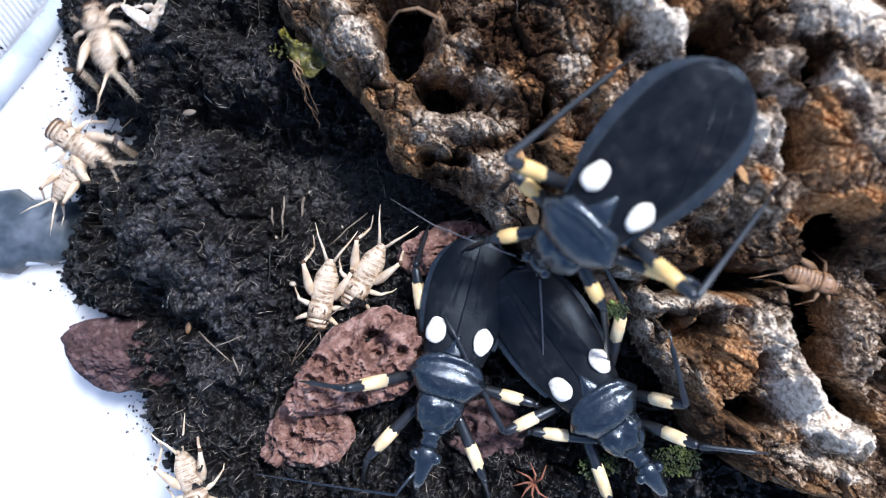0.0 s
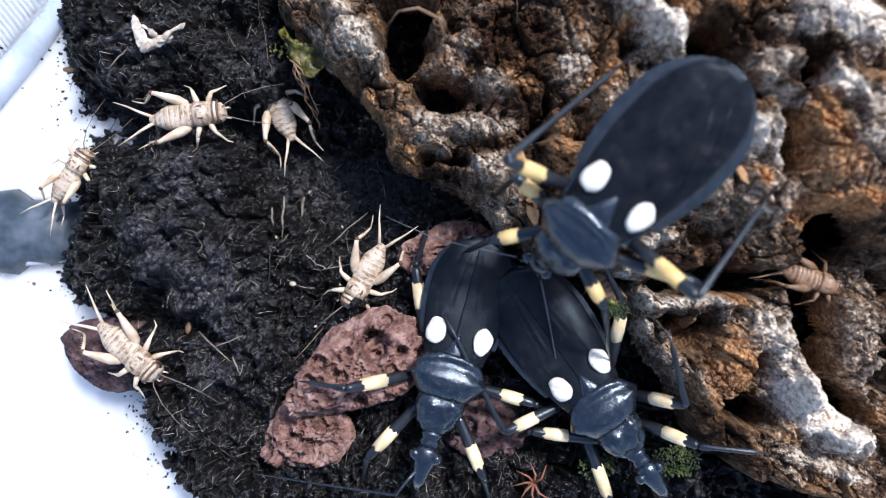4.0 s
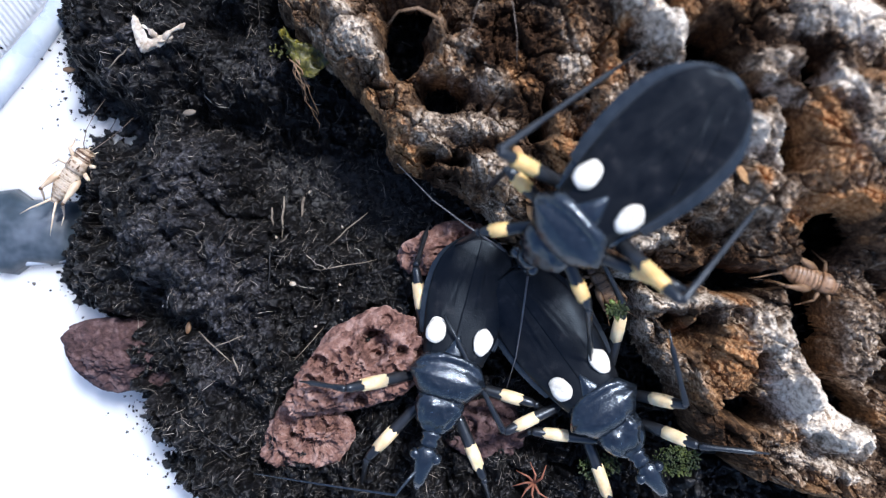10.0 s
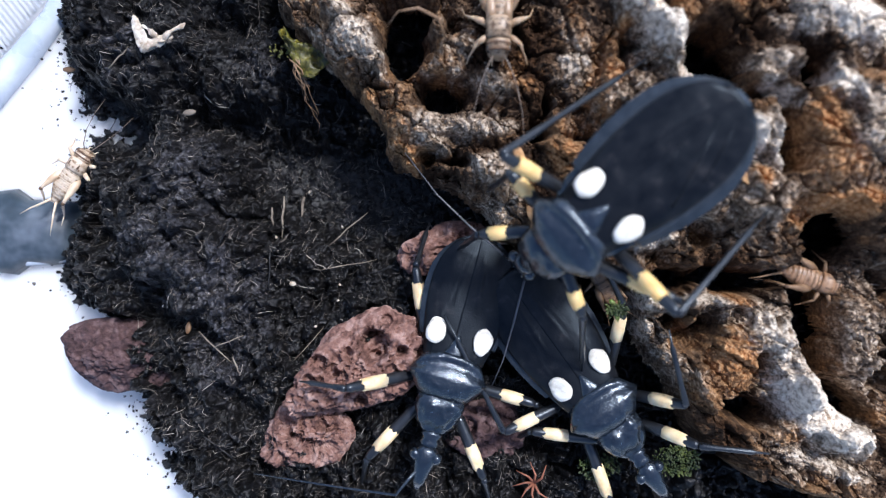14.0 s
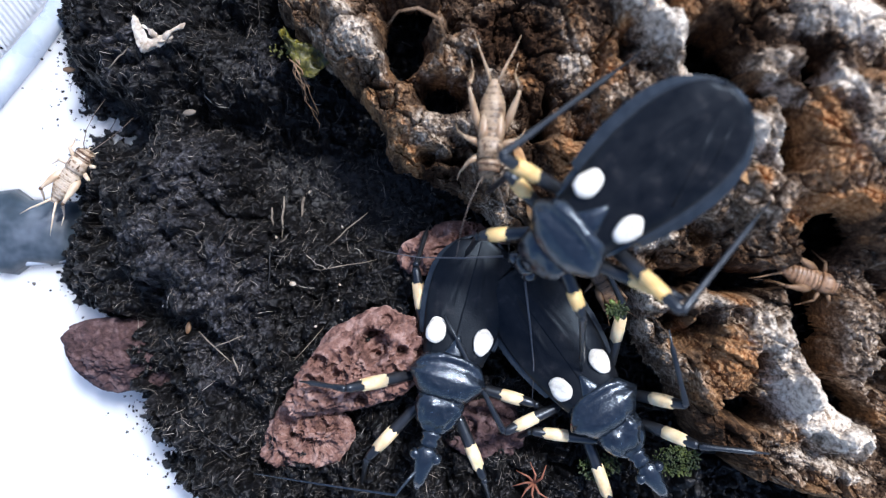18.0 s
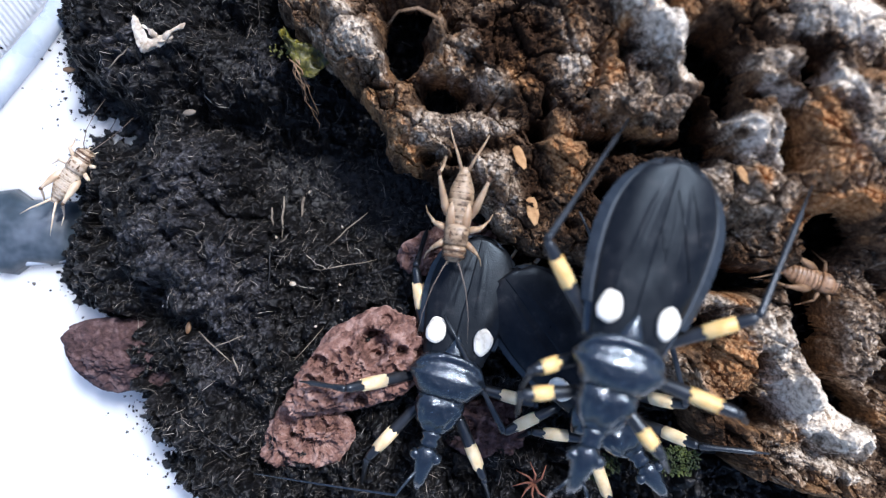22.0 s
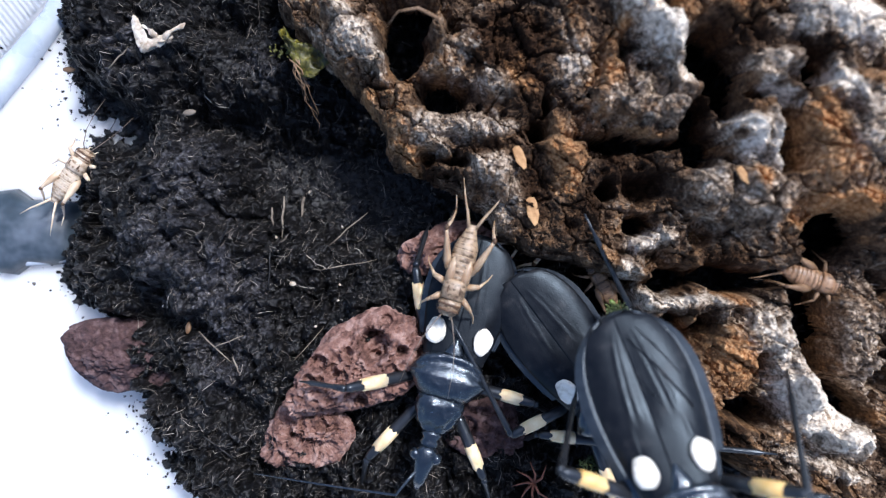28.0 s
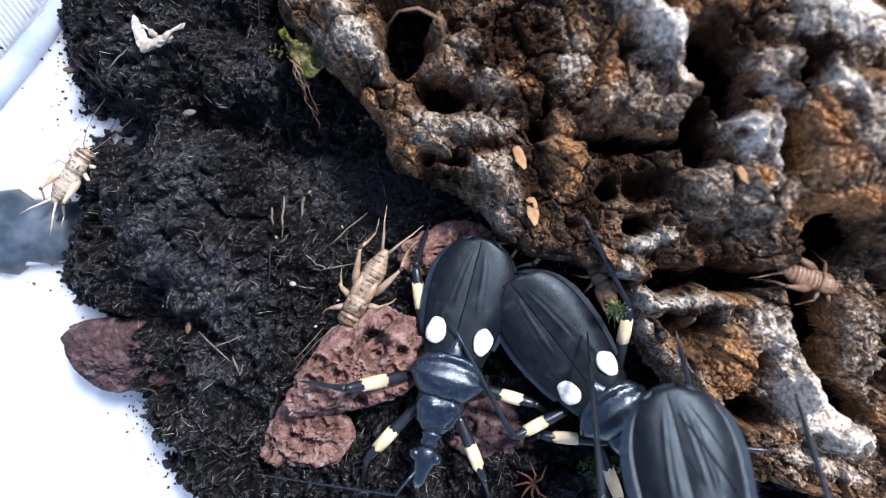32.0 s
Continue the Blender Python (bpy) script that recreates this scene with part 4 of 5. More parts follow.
def legs(root, m, rows, band_material, front=0.0, hind=0.0):
    """rows: (which, side, knee, foot) in the place's space at the pose m; front, hind: lengths of those femora where they are known."""
    made = {}
    inv = m.inverted()
    for which, side, knee, foot in rows:
        hx, hy, hz = HIPS[which]
        k, f = (inv @ (Vector(p) * MM) / MM for p in (knee, foot))
        known = {"front": front, "hind": hind}.get(which, 0.0)
        if known:
            k = Vector((hx, hy * side, hz)) + (k - Vector((hx, hy * side, hz))).normalized() * known
        made[which, side] = leg(root, (hx, hy * side, hz), k, f, band_material)
    return made


def antenna(root, m, points, side):
    inv = m.inverted()
    pts = [Vector((19.5, side * 0.7, 5.2))] + [inv @ (Vector(p) * MM) / MM for p in points]
    return part("antenna", tube(pts, [0.28, 0.22, 0.16, 0.12, 0.08], 6), M_SHELL, root)


first_bug = bug("black assassin bug with two white spots, resting on the soil", 14.5, 6.5, 3.35)
m1 = at(2.1, -12.5, 11.8, -105.5, -4)
first_bug.matrix_basis = m1
legs(first_bug, m1, [("front", -1, (-10.8, -29.8, 16), (-12.5, -36.8, 10)), ("front", 1, (5.8, -32.7, 16), (7.5, -39.3, 10)), ("mid", -1, (-12.8, -18.4, 24), (-19.4, -17.8, 21.5)),
                     ("mid", 1, (12.9, -21.8, 17), (17, -25.3, 10)), ("hind", -1, (-3.9, -2.5, 16), (-2, 3.9, 11))], M_BAND_PALE)
antenna(first_bug, m1, [(-6.6, -34.3, 18), (-14.5, -33.2, 18), (-26.8, -31.9, 16)], -1)
second_bug = bug("black assassin bug with two white spots, under another bug", 17.5, 6.8, 3.35)
m2 = at(18.8, -17.3, 11.8, -54.1, 0)
second_bug.matrix_basis = m2
legs(second_bug, m2, [("hind", -1, (8.5, -25.6, 18), (0.3, -9.1, 21)), ("front", -1, (12.5, -25.9, 16), (10.9, -27.8, 12)), ("mid", 1, (32, -20.6, 24), (28.8, -10.4, 27)),
                      ("front", 1, (34, -26.2, 23), (42.6, -26.7, 25)), ("hind", 1, (24.7, -7.7, 20), (17.6, 4.8, 26)), ("mid", -1, (24.6, -37.9, 14), (23.8, -40.7, 12))], M_BAND_PALE)
third_bug = bug("large black assassin bug with two white spots, walking over the others", 18.2, 7.4, 3.4, True)
m3 = at(19.8, 7.2, 33.1, -137.2, 16)
third_bug.matrix_basis = m3
third_legs = legs(third_bug, m3, [("hind", -1, (6.6, 11.1, 41), (24.1, 24.1, 33)), ("mid", -1, (7.1, 8.6, 37), (5.4, 6.9, 28)), ("front", -1, (5.5, 1.9, 36), (3.8, 0.1, 24)),
                                  ("front", 1, (16.8, -9.2, 35), (19.4, -15.1, 22)), ("mid", 1, (27, -4.5, 38), (32.6, -6.4, 28)), ("hind", 1, (26.5, -5, 41), (38.9, 6.9, 37))], M_BAND, 7.2, 12.0)
feelers, stalks = [], []
for side in (-1, 1):
    stalk = part("antenna", tube([(20, side * 0.6, 4.9), (21.3, side * 1.5, 5.4), (22.5, side * 2.2, 5.0)], [0.2, 0.17, 0.15], 6), M_SHELL, third_bug)
    stalks.append(stalk)
    feelers.append(part("feeler_whip", tube([(0, 0, 0), (6, 0.4, 0.5), (12, 0.6, 0.4), (19, 0, -0.8)], [0.16, 0.13, 0.09, 0.05], 5), M_WHIP, stalk, "thin grey feeler", aim((22.5, side * 2.2, 5.0), (22.5, side * 18, 5))))


# ---- the crickets ----
def cricket(label, length=12.0, skin_material=M_BANDED, leg_material=M_CRLEG, splay=1.0, pads=False, slim=1.0):
    """A cricket nymph; x runs to its head, its feet stand on z 0. pads: short wing buds behind the pronotum; slim: girth of body and legs."""
    root = new("cricket")
    root.empty_display_size = 0.003
    k = length / 12.0

    def piece(name, bm, material, parent, tag="", girth=slim):
        bmesh.ops.scale(bm, vec=(k, k * girth, k), verts=bm.verts)
        return part(name, bm, material, parent, tag)

    def half_width(t):
        return 1.62 + 0.2 * math.sin(math.pi * min(1.0, 1.1 * t)) - 1.05 * float(smooth(0.62, 1.2, t))

    for i in range(9):
        t = i / 8
        x0, z = 0.35 - i * 0.74, 2.25 - 0.3 * t
        wide = [half_width(t + f / 8) for f in (-0.1, 0.0, 0.5, 0.95)]
        seg = piece("abdomen_ring", loft([(x0 + 0.1 - 0.84 * f, z, w * k2, 0.74 * w * k2, -1.2) for f, w, k2 in zip((0, 0.12, 0.6, 1.0), wide, (0.985, 1.0, 1.005, 0.985))], 18, 0.9), skin_material, root)
        w = wide[3]
        piece("ring_margin", loft([(x0 - 0.6, z, w * 0.99, 0.735 * w, 0.2), (x0 - 0.68, z, w * 1.012, 0.752 * w, 0.2), (x0 - 0.75, z, w * 0.985, 0.73 * w, 0.2)], 18, 0.9), leg_material, seg, "pale hind margin of the ring")
    thorax = piece("pronotum", loft([(0.2, 2.45, 1.6, 1.2, -1.3), (0.4, 2.5, 1.75, 1.36, -1.4), (1.5, 2.55, 1.74, 1.4, -1.4), (2.3, 2.55, 1.66, 1.32, -1.35), (2.52, 2.5, 1.5, 1.12, -1.2)], 20, 0.8), skin_material, root)
    for s in (1, -1):
        piece("pronotum_mark", ball(0.42, (1.35, s * 0.72, 3.78), (1.25, 0.8, 0.2), 2), M_MARK, thorax, "brown blotch")
    head = piece("head", loft([(2.4, 2.4, 1.25, 0.95, -1.2), (2.75, 2.45, 1.62, 1.25, -1.45), (3.4, 2.4, 1.68, 1.3, -1.6), (3.95, 2.2, 1.5, 1.1, -1.6), (4.35, 1.95, 1.1, 0.75, -1.4), (4.5, 1.8, 0.6, 0.4, -0.9)], 18, 0.9), skin_material, root)
    for x0, w in ((2.95, 1.68), (3.62, 1.66)):
        piece("head_stripe", loft([(x0, 2.42, w, 1.33, 0.1), (x0 + 0.13, 2.42, w * 1.015, 1.345, 0.1), (x0 + 0.28, 2.4, w * 0.99, 1.31, 0.1)], 18, 0.9), M_MARK, head, "brown stripe across the head")
    for s in (1, -1):
        piece("eye", ball(0.5, (3.55, s * 1.42, 2.6), (1.1, 0.7, 1.0)), M_DARKEYE, head, "round dark eye")
        part("antenna", tube([(4.2 * k, s * 0.5 * k, 2.6 * k), (5.2 * k, s * 1.0 * k, 3.3 * k), (7.5 * k, s * 1.9 * k, 3.5 * k), (10.5 * k, s * 2.6 * k, 2.9 * k), (13.5 * k, s * 2.9 * k, 2.2 * k)], [0.1, 0.08, 0.06, 0.045, 0.025], 5), M_FEELER, head)
        piece("palp", tube([(4.2, s * 0.6, 1.4), (4.8, s * 0.8, 0.9), (4.9, s * 0.7, 0.3)], [0.13, 0.11, 0.12], 6), leg_material, head)
        piece("cercus", tube([(-5.9, s * 0.45, 2.1), (-7.6, s * 1.3, 2.4), (-9.3, s * 2.3, 2.7), (-11.2, s * 3.2, 2.6)], [0.27, 0.21, 0.13, 0.04], 7), leg_material, root)
        knee = (-5.2, s * (1.6 + 2.0 * splay), 3.7)
        bm = tube([(-0.6, s * 1.25, 1.9), (-1.0, s * (1.45 + 0.3 * splay), 2.2), (-1.9, s * (1.55 + 0.7 * splay), 2.7), (-3.2, s * (1.6 + 1.2 * splay), 3.2), (-4.5, s * (1.6 + 1.75 * splay), 3.6), knee], [r * slim for r in (0.36, 0.6, 0.74, 0.58, 0.34, 0.3)], 12)
        femur = piece("hind_femur", bm, leg_material, root)
        piece("knee", ball(0.4, knee, (1.0, 0.85, 0.9), 2), M_MARK, femur, "brown knee")
        shin = [knee, (-6.2, s * (1.6 + 1.55 * splay), 2.1), (-7.2, s * (1.7 + 1.3 * splay), 0.6), (-7.6, s * (1.7 + 1.3 * splay), 0.15)]
        bm = tube(shin, [0.26, 0.2, 0.17, 0.14], 7)
        for j in range(5):
            q = Vector(shin[0]).lerp(Vector(shin[2]), 0.3 + 0.15 * j)
            for side in (1, -1):
                tube([q, q + Vector((-0.35, side * 0.32, 0.1))], [0.06, 0.01], 4, bm)
        piece("hind_tibia", bm, leg_material, femur)
        piece("hind_foot", tube([shin[3], (-8.6, s * (2.0 + 1.3 * splay), 0.1), (-9.3, s * (2.3 + 1.3 * splay), 0.1)], [0.13, 0.1, 0.05], 6), leg_material, femur)
        for x, x1, y1, x2, y2, x3, y3, nm in ((2.0, 3.0, 2.9, 3.9, 3.9, 4.7, 4.2, "front_leg"), (0.9, 0.3, 3.3, -0.7, 4.5, -1.5, 4.9, "middle_leg")):
            upper = piece(nm, tube([(x, s * 1.1, 1.6), ((x + x1) / 2, s * (1.1 + y1) / 2, 2.4), (x1, s * y1, 2.5)], [0.36, 0.42, 0.27], 8), leg_material, root)
            piece("shin", tube([(x1, s * y1, 2.5), ((x1 + x2) / 2, s * (y1 + y2) / 2, 1.2), (x2, s * y2, 0.15), (x3, s * y3, 0.1)], [0.25, 0.18, 0.13, 0.06], 7), leg_material, upper)
        if pads:
            piece("wing_pad", loft([(0.5, 3.1, 0.62, 0.5, -0.2), (-0.4, 3.1, 0.75, 0.52, -0.2), (-1.5, 3.0, 0.66, 0.45, -0.2), (-2.3, 2.95, 0.3, 0.3, -0.1)], 10), leg_material, root, "short pale wing bud").location = (0, s * 0.85 * k * MM, 0)
    return tagged(root, label, "cricket", "crickets")


# the walking bug bends its thorax down while its abdomen is raised: seconds, degrees
BEND = [(0, 60), (7, 60), (18.5, 60), (19, 50), (19.5, 40), (20, 31), (20.5, 23), (21, 16), (21.5, 9), (22, 4), (22.5, 0), (32, 0)]
HINGES = [(4.2, 6.2, 0.33), (8.8, 5.9, 0.3), (13.6, 5.4, 0.37)]


def bent(t, joints):
    """The turn of pronotum (1 joint), collar (2) or head (3) about the hinges before it, in the bug's space."""
    a = float(np.interp(t, [r[0] for r in BEND], [r[1] for r in BEND]))
    m = Matrix()
    for x, z, share in HINGES[:joints]:
        m = m @ at(x, 0, z, 0, a * share) @ at(-x, 0, -z)
    return m


def motions():
    """All that moves: seconds, place in mm and heading."""
    body = [
        (0, 20.7, 7.3, 33.1, -133.5, 16), (6.5, 20.7, 7.3, 33.1, -132.8, 16), (7, 19.8, 7.2, 33.1, -137.2, 16), (11, 19.8, 7.2, 33.1, -137.2, 16), (11.5, 20, 6.5, 33.1, -140.6, 16), (14.5, 19.9, 6.1, 33.1, -140.2, 16),
        (18.5, 19.8, 6.1, 33.1, -139.1, 16), (19, 19.3, 4.9, 33, -132.1, 14), (19.5, 20.2, 3.3, 33, -126.1, 12), (20, 20.1, 1.7, 32.9, -120.5, 10), (20.5, 20.3, -0.2, 32.9, -119.1, 8), (21, 20.7, -1.8, 32.8, -116.8, 6),
        (21.5, 21.9, -4.4, 32.8, -111.6, 4), (22, 21.5, -7.3, 32.8, -107.9, -0.3), (22.5, 20.5, -9.8, 32.8, -105.9, -5.7), (23, 20.4, -14.1, 32.8, -96.1, -10), (23.5, 20.7, -15.5, 32.8, -97.6, -11), (24, 20.9, -17.3, 32.8, -97.8, -11), (24.5, 20, -18.9, 32.8, -104.9, -11.5),
        (25, 21.2, -20.4, 32.8, -105.9, -12), (25.5, 22.1, -21.7, 32.8, -107.6, -12.5), (27.5, 24.2, -23.1, 32.8, -77.4, -14.5), (28, 26.1, -25.6, 32.8, -72.1, -15), (28.5, 27.6, -25.8, 32.8, -61.8, -15), (29, 28.1, -26.5, 32.8, -65.3, -15), (29.5, 28.9, -28.5, 32.8, -69.5, -15),
        (30, 29.7, -29.8, 32.8, -67.8, -15), (30.7, 30, -31.3, 32.8, -69.6, -15), (31.2, 29.9, -33, 32.8, -76.2, -15), (32, 29.8, -34.8, 32.8, -80.4, -15)]
    walk(third_bug, [(t, at(*row)) for t, *row in body])
    where = {t: at(*row) for t, *row in body}
    joints = {"pronotum": 1, "collar": 2, "neck": 3, "head": 3}
    for ob in third_bug.children:
        n = 3 if ob in stalks else joints.get(ob.name.split(".")[0], 0)
        if n:
            walk(ob, [(t, bent(t, n)) for t, _ in BEND])
    for (which, side), rows in STEPS.items():
        femur, tibia, lf, lt = third_legs[which, side]
        hx, hy, hz = HIPS[which]
        upper, lower = [], []
        for t, knee, foot in rows:
            hip = Vector((hx, hy * side, hz))
            if which == "front":
                hip = hip.lerp(bent(t, 2) @ (hip * MM) / MM, 0.7)
            knee = Vector(knee)
            if which == "hind":
                reach = lf ** 2 - (knee.x - hip.x) ** 2 - (knee.y - hip.y) ** 2
                knee.z = max(knee.z, hip.z + math.sqrt(max(0.0, reach)))
            m = aim(hip, knee)
            f = (where[t] @ m).inverted() @ (Vector(foot) * MM)
            upper.append((t, m))
            lower.append((t, aim((lf, 0, 0), f / MM)))
        walk(femur, upper)
        walk(tibia, lower)
    for whip, rows in zip(feelers, WHIPS):
        base = (22.5, -2.2 if whip is feelers[0] else 2.2, 5.0)
        rows_whip = []
        for t, a, up in rows:
            turn = bent(t, 3)
            tip = turn @ (Vector(base) * MM) / MM
            rows_whip.append((t, turn.inverted() @ aim(tip, tip + Vector((10 * math.cos(radians(a)), 10 * math.sin(radians(a)), up)))))
        walk(whip, rows_whip)
    walk(second_bug, [(t, at(*row)) for t, *row in [(0, 18.8, -17.3, 11.8, -54.1, 0), (23.8, 18.8, -17.3, 11.8, -54.1, 0), (24.5, 19.6, -17.6, 11.8, -53.5, 0), (31, 19.8, -17.6, 11.8, -53.5, 0), (32, 19.9, -17.7, 11.8, -52.4, 0)]])
    for ob, rows in TRACKS:
        walk(ob, [(t, at(*row)) for t, *row in rows])


# the walking bug: seconds, knee in its own space, foot in the place
STEPS = {
    ("hind", -1): [(0, (4.8, -11.8, 7.5), (24.1, 24.1, 33)), (18.5, (4.8, -11.8, 7.5), (24.1, 24.1, 33)), (19.5, (0.5, -12.2, 7.5), (24.1, 23.4, 33)), (20.5, (-3.5, -12, 7.5), (24.1, 23.1, 33)), (21.5, (-6.5, -11.5, 7.5), (23.4, 22.4, 33)),
                   (22.5, (-4.1, -13.8, 8), (18, 5, 30)), (23, (-7, -12.8, 8), (18.4, 5.4, 30)), (23.5, (-9.4, -11.7, 7.5), (18.5, 5.6, 30)), (24.5, (-10.4, -11, 7), (18.4, 5.6, 30)), (25.5, (-11.5, -10.4, 6.5), (17.9, 6, 30)), (27.5, (-1.5, -12.5, 7.5), (18.1, -19.1, 21)), (28, (-3, -12.2, 7.5), (18.1, -19.1, 21)),
                   (30, (-6, -12, 7.5), (19.2, -13.7, 21)), (32, (-8.4, -11.9, 7.5), (19.6, -11.4, 21))],
    ("hind", 1): [(0, (1.8, 13.2, 7.5), (38.9, 7.8, 37)), (18.5, (1.1, 13.5, 7.5), (38.9, 7.5, 37)), (20.5, (-1.5, 13.4, 7.5), (39.9, 7.2, 37)), (22, (-4, 13, 7.5), (42.3, 6, 36)), (23, (-3.5, 13.2, 7.5), (42.3, 6, 36)), (24, (-6, 12.5, 7.5), (42, 5.6, 36)),
                  (25.5, (4, 12, 7.5), (41, -8.3, 30)), (28, (6.4, 10.7, 7.5), (42, -11.8, 30)), (30, (3, 12.2, 7.5), (42.4, -13.9, 30)), (32, (1, 12.8, 7.5), (42.7, -15.3, 30))],
    ("mid", -1): [(0, (6.4, -9.5, 5.5), (6.9, 6.9, 28)), (18.5, (6.4, -9.5, 5.5), (5.4, 6.9, 28)), (19.5, (9, -9, 6), (6.4, -0.7, 24)), (21, (7.5, -10.2, 5.5), (8.7, -8.9, 23)), (22, (10, -9.6, 6), (8.2, -23.1, 20)), (23, (9.3, -10, 5.5), (8.4, -27.5, 18)), (25.5, (7, -10.2, 5.5), (9.1, -28.3, 18)), (28, (9, -9.6, 5.5), (13.9, -33.8, 18)), (32, (7, -10, 5.5), (16.2, -38.5, 18))],
    ("front", -1): [(0, (13.4, -5.6, 1.5), (4.2, 0.4, 24)), (18.5, (13.4, -5.6, 1.5), (3.8, 0.1, 24)), (19.5, (12.5, -6.8, 2.5), (5.7, -5.9, 24)), (21, (11.6, -8, 4.5), (9.2, -18.9, 22)), (22, (12.4, -8.5, 5), (9.8, -24.9, 19)), (23, (11.6, -9.3, 4.5), (7.6, -27.5, 18)), (25.5, (13, -7, 4.5), (13.9, -36.2, 18)), (32, (13, -7, 4.5), (21, -50.4, 18))],
    ("front", 1): [(0, (11.8, 10.4, 0.8), (22.1, -13.6, 22)), (18.5, (12, 10.2, 0.8), (18.7, -15.1, 22)), (19.5, (12, 7.6, 2.5), (24.2, -18.3, 21)), (21, (13, 8, 4.5), (27.5, -24.7, 20)), (22, (14, 7.6, 4.5), (31.7, -31.9, 19)), (23, (16, 7.1, 4.5), (32.8, -40.1, 18)), (25.5, (14, 8, 4.5), (37.5, -42.5, 18)), (32, (14, 8, 4.5), (47, -55.9, 18))],
    ("mid", 1): [(0, (1.6, 12.5, 6), (32.6, -6, 28)), (18.5, (1, 12.7, 6), (32.6, -6.4, 28)), (20.5, (-0.5, 12.9, 6), (33.6, -8.6, 27)), (21, (5, 12.5, 6.5), (36.2, -14.5, 26)), (22, (7, 13, 6), (40.6, -23.7, 24)), (23, (7.2, 13.5, 6), (42.1, -26, 24)), (25.5, (5, 13.4, 6), (43.6, -28.9, 24)), (28, (8, 12.8, 6), (51.8, -34.1, 24)), (32, (6, 13.2, 6), (53.3, -40.1, 24))],
}
# feelers: seconds, direction and rise
WHIPS = [[(0, -70, 0), (3.5, -66, 0), (6, -44, -1), (7, -55, 0), (9, -82, 0), (11, -80, 0), (13, -89, 1), (16, -70, 0), (18.5, -30, -1), (20, -4, -2), (21.5, -20, -2), (23, -30, -2), (26, -20, -2), (29, -40, -2), (32, -25, -2)],
         [(0, 43, -1), (3.5, 48, -1), (6, 58, -1), (7, 50, -1), (9, 36, -1), (11, 36, -1), (13, 32, -1), (16, 36, -1), (18.5, 60, -1), (19, 67, -1), (20, 30, -2), (23, 30, -2), (26, 20, -2), (29, 40, -2), (32, 25, -2)]]
TRACKS = []
c = cricket("pale cream cricket nymph hopping about the soil")
TRACKS.append((c, [(0, -49.5, 31.2, 12.3, 105), (0.1, -49, 26.7, 18, 105.9), (0.2, -56.7, 27.1, 9, 97), (0.6, -58.7, 25.6, 4, 97), (1.4, -59.3, 22.5, 4, 98.7), (1.6, -54.7, 19.9, 7, 35.5), (1.8, -49.3, 17.4, 6, -3.8), (2.65, -48.8, 17, 6, 2.9), (2.8, -38.2, 19, 12.6, 10.1),
                   (3.0, -35.3, 18.2, 12.8, 7.4), (3.5, -36.6, 18.3, 13.6, 3.5), (5.5, -31.8, 23.3, 6.5, 25.8), (5.65, -31.8, 23.3, 6.5, 25.8), (5.8, -22.9, 29.3, 19, 74.5), (6.0, -20.8, 30.4, 20, 98), (7.6, -23.3, 31.5, 20, 97.8), (8.0, -26.2, 37.8, 19, 86.6), (8.3, -28, 43.4, 18, 86.4), (32, -26.5, 52.9, 24, 86.4)]))
c = cricket("pale cream cricket nymph with brown markings on the soil", 12.5)
TRACKS.append((c, [(0, -54.9, 15.9, 8, 146.4), (0.1, -48, 13.8, 18, -173.7), (0.2, -46.9, 12.4, 18, -145.3), (0.4, -47.2, 14.4, 11, -128.3), (0.6, -46.8, 12.6, 12.5, -109.1), (0.8, -47.6, 6.7, 14, -100.9), (1.4, -47.1, 7.1, 14, -100.5), (1.6, -51.4, 1.4, 12.8, -104.9), (1.9, -50.8, 1.6, 13, -105.2), (2.0, -50.6, -6.6, 18, -82.4),
                   (2.1, -48, -12.6, 12, -46.8), (2.3, -44.6, -14.9, 13, -43.2), (2.5, -44.3, -15.2, 13, -41.1), (5.4, -44.3, -15.2, 13, -41.1), (5.5, -37.5, -19.7, 18, -53.5), (5.6, -29.8, -22.2, 20, -52.3), (5.8, -20.6, -29.3, 16, -59), (6.0, -21.9, -31, 14, -64.1), (6.6, -21.6, -31.5, 14, -62.6), (6.8, -18.8, -38.4, 14, -62.6), (7.0, -16.4, -49.7, 14, -71.6), (32, -16.4, -66.1, 14, -71.6)]))
c = cricket("pale cream cricket nymph at the rim of the soil", 10.5, M_BANDED, M_CRLEG, 0.35)
TRACKS.append((c, [(0, -55.6, 11.6, 7.5, 54.5), (32, -55.6, 11.6, 7.5, 54.5)]))
c = cricket("pale cream cricket nymph creeping off along the rim", 11.5)
TRACKS.append((c, [(0, -36.3, -34.9, 11, -67.8), (0.4, -35.9, -35.5, 11, -67.6), (0.8, -35.2, -37, 11, -67.8), (1.2, -33.9, -38.7, 11, -67.7), (1.6, -32, -40.7, 11, -71.1), (2.0, -28.3, -43.9, 11, -63.4), (3.0, -17.4, -55.6, 11, -63.4), (32, -17.4, -64, 11, -63.4)]))
c = cricket("light brown cricket nymph sitting beside a lava stone", 12)
TRACKS.append((c, [(0, -17.8, -7.7, 9.8, -101.3), (2.0, -17.8, -7.7, 9.8, -101.3), (2.1, -16.5, -1.4, 20, -159.4), (2.2, -18, 2.5, 20, -129.1), (2.3, -19.2, 8.2, 18, 177.4), (2.4, -20.2, 8.9, 10, -172.7), (2.5, -21.4, 13.6, 8, 134.7), (2.8, -24.6, 20.3, 5.5, 116.7), (3.5, -25, 21, 5.7, 116.9), (4.6, -26.4, 33.7, 6, 103), (5.2, -27.2, 50.4, 8, 98.7), (32, -25.8, 56, 14, 98.7)]))
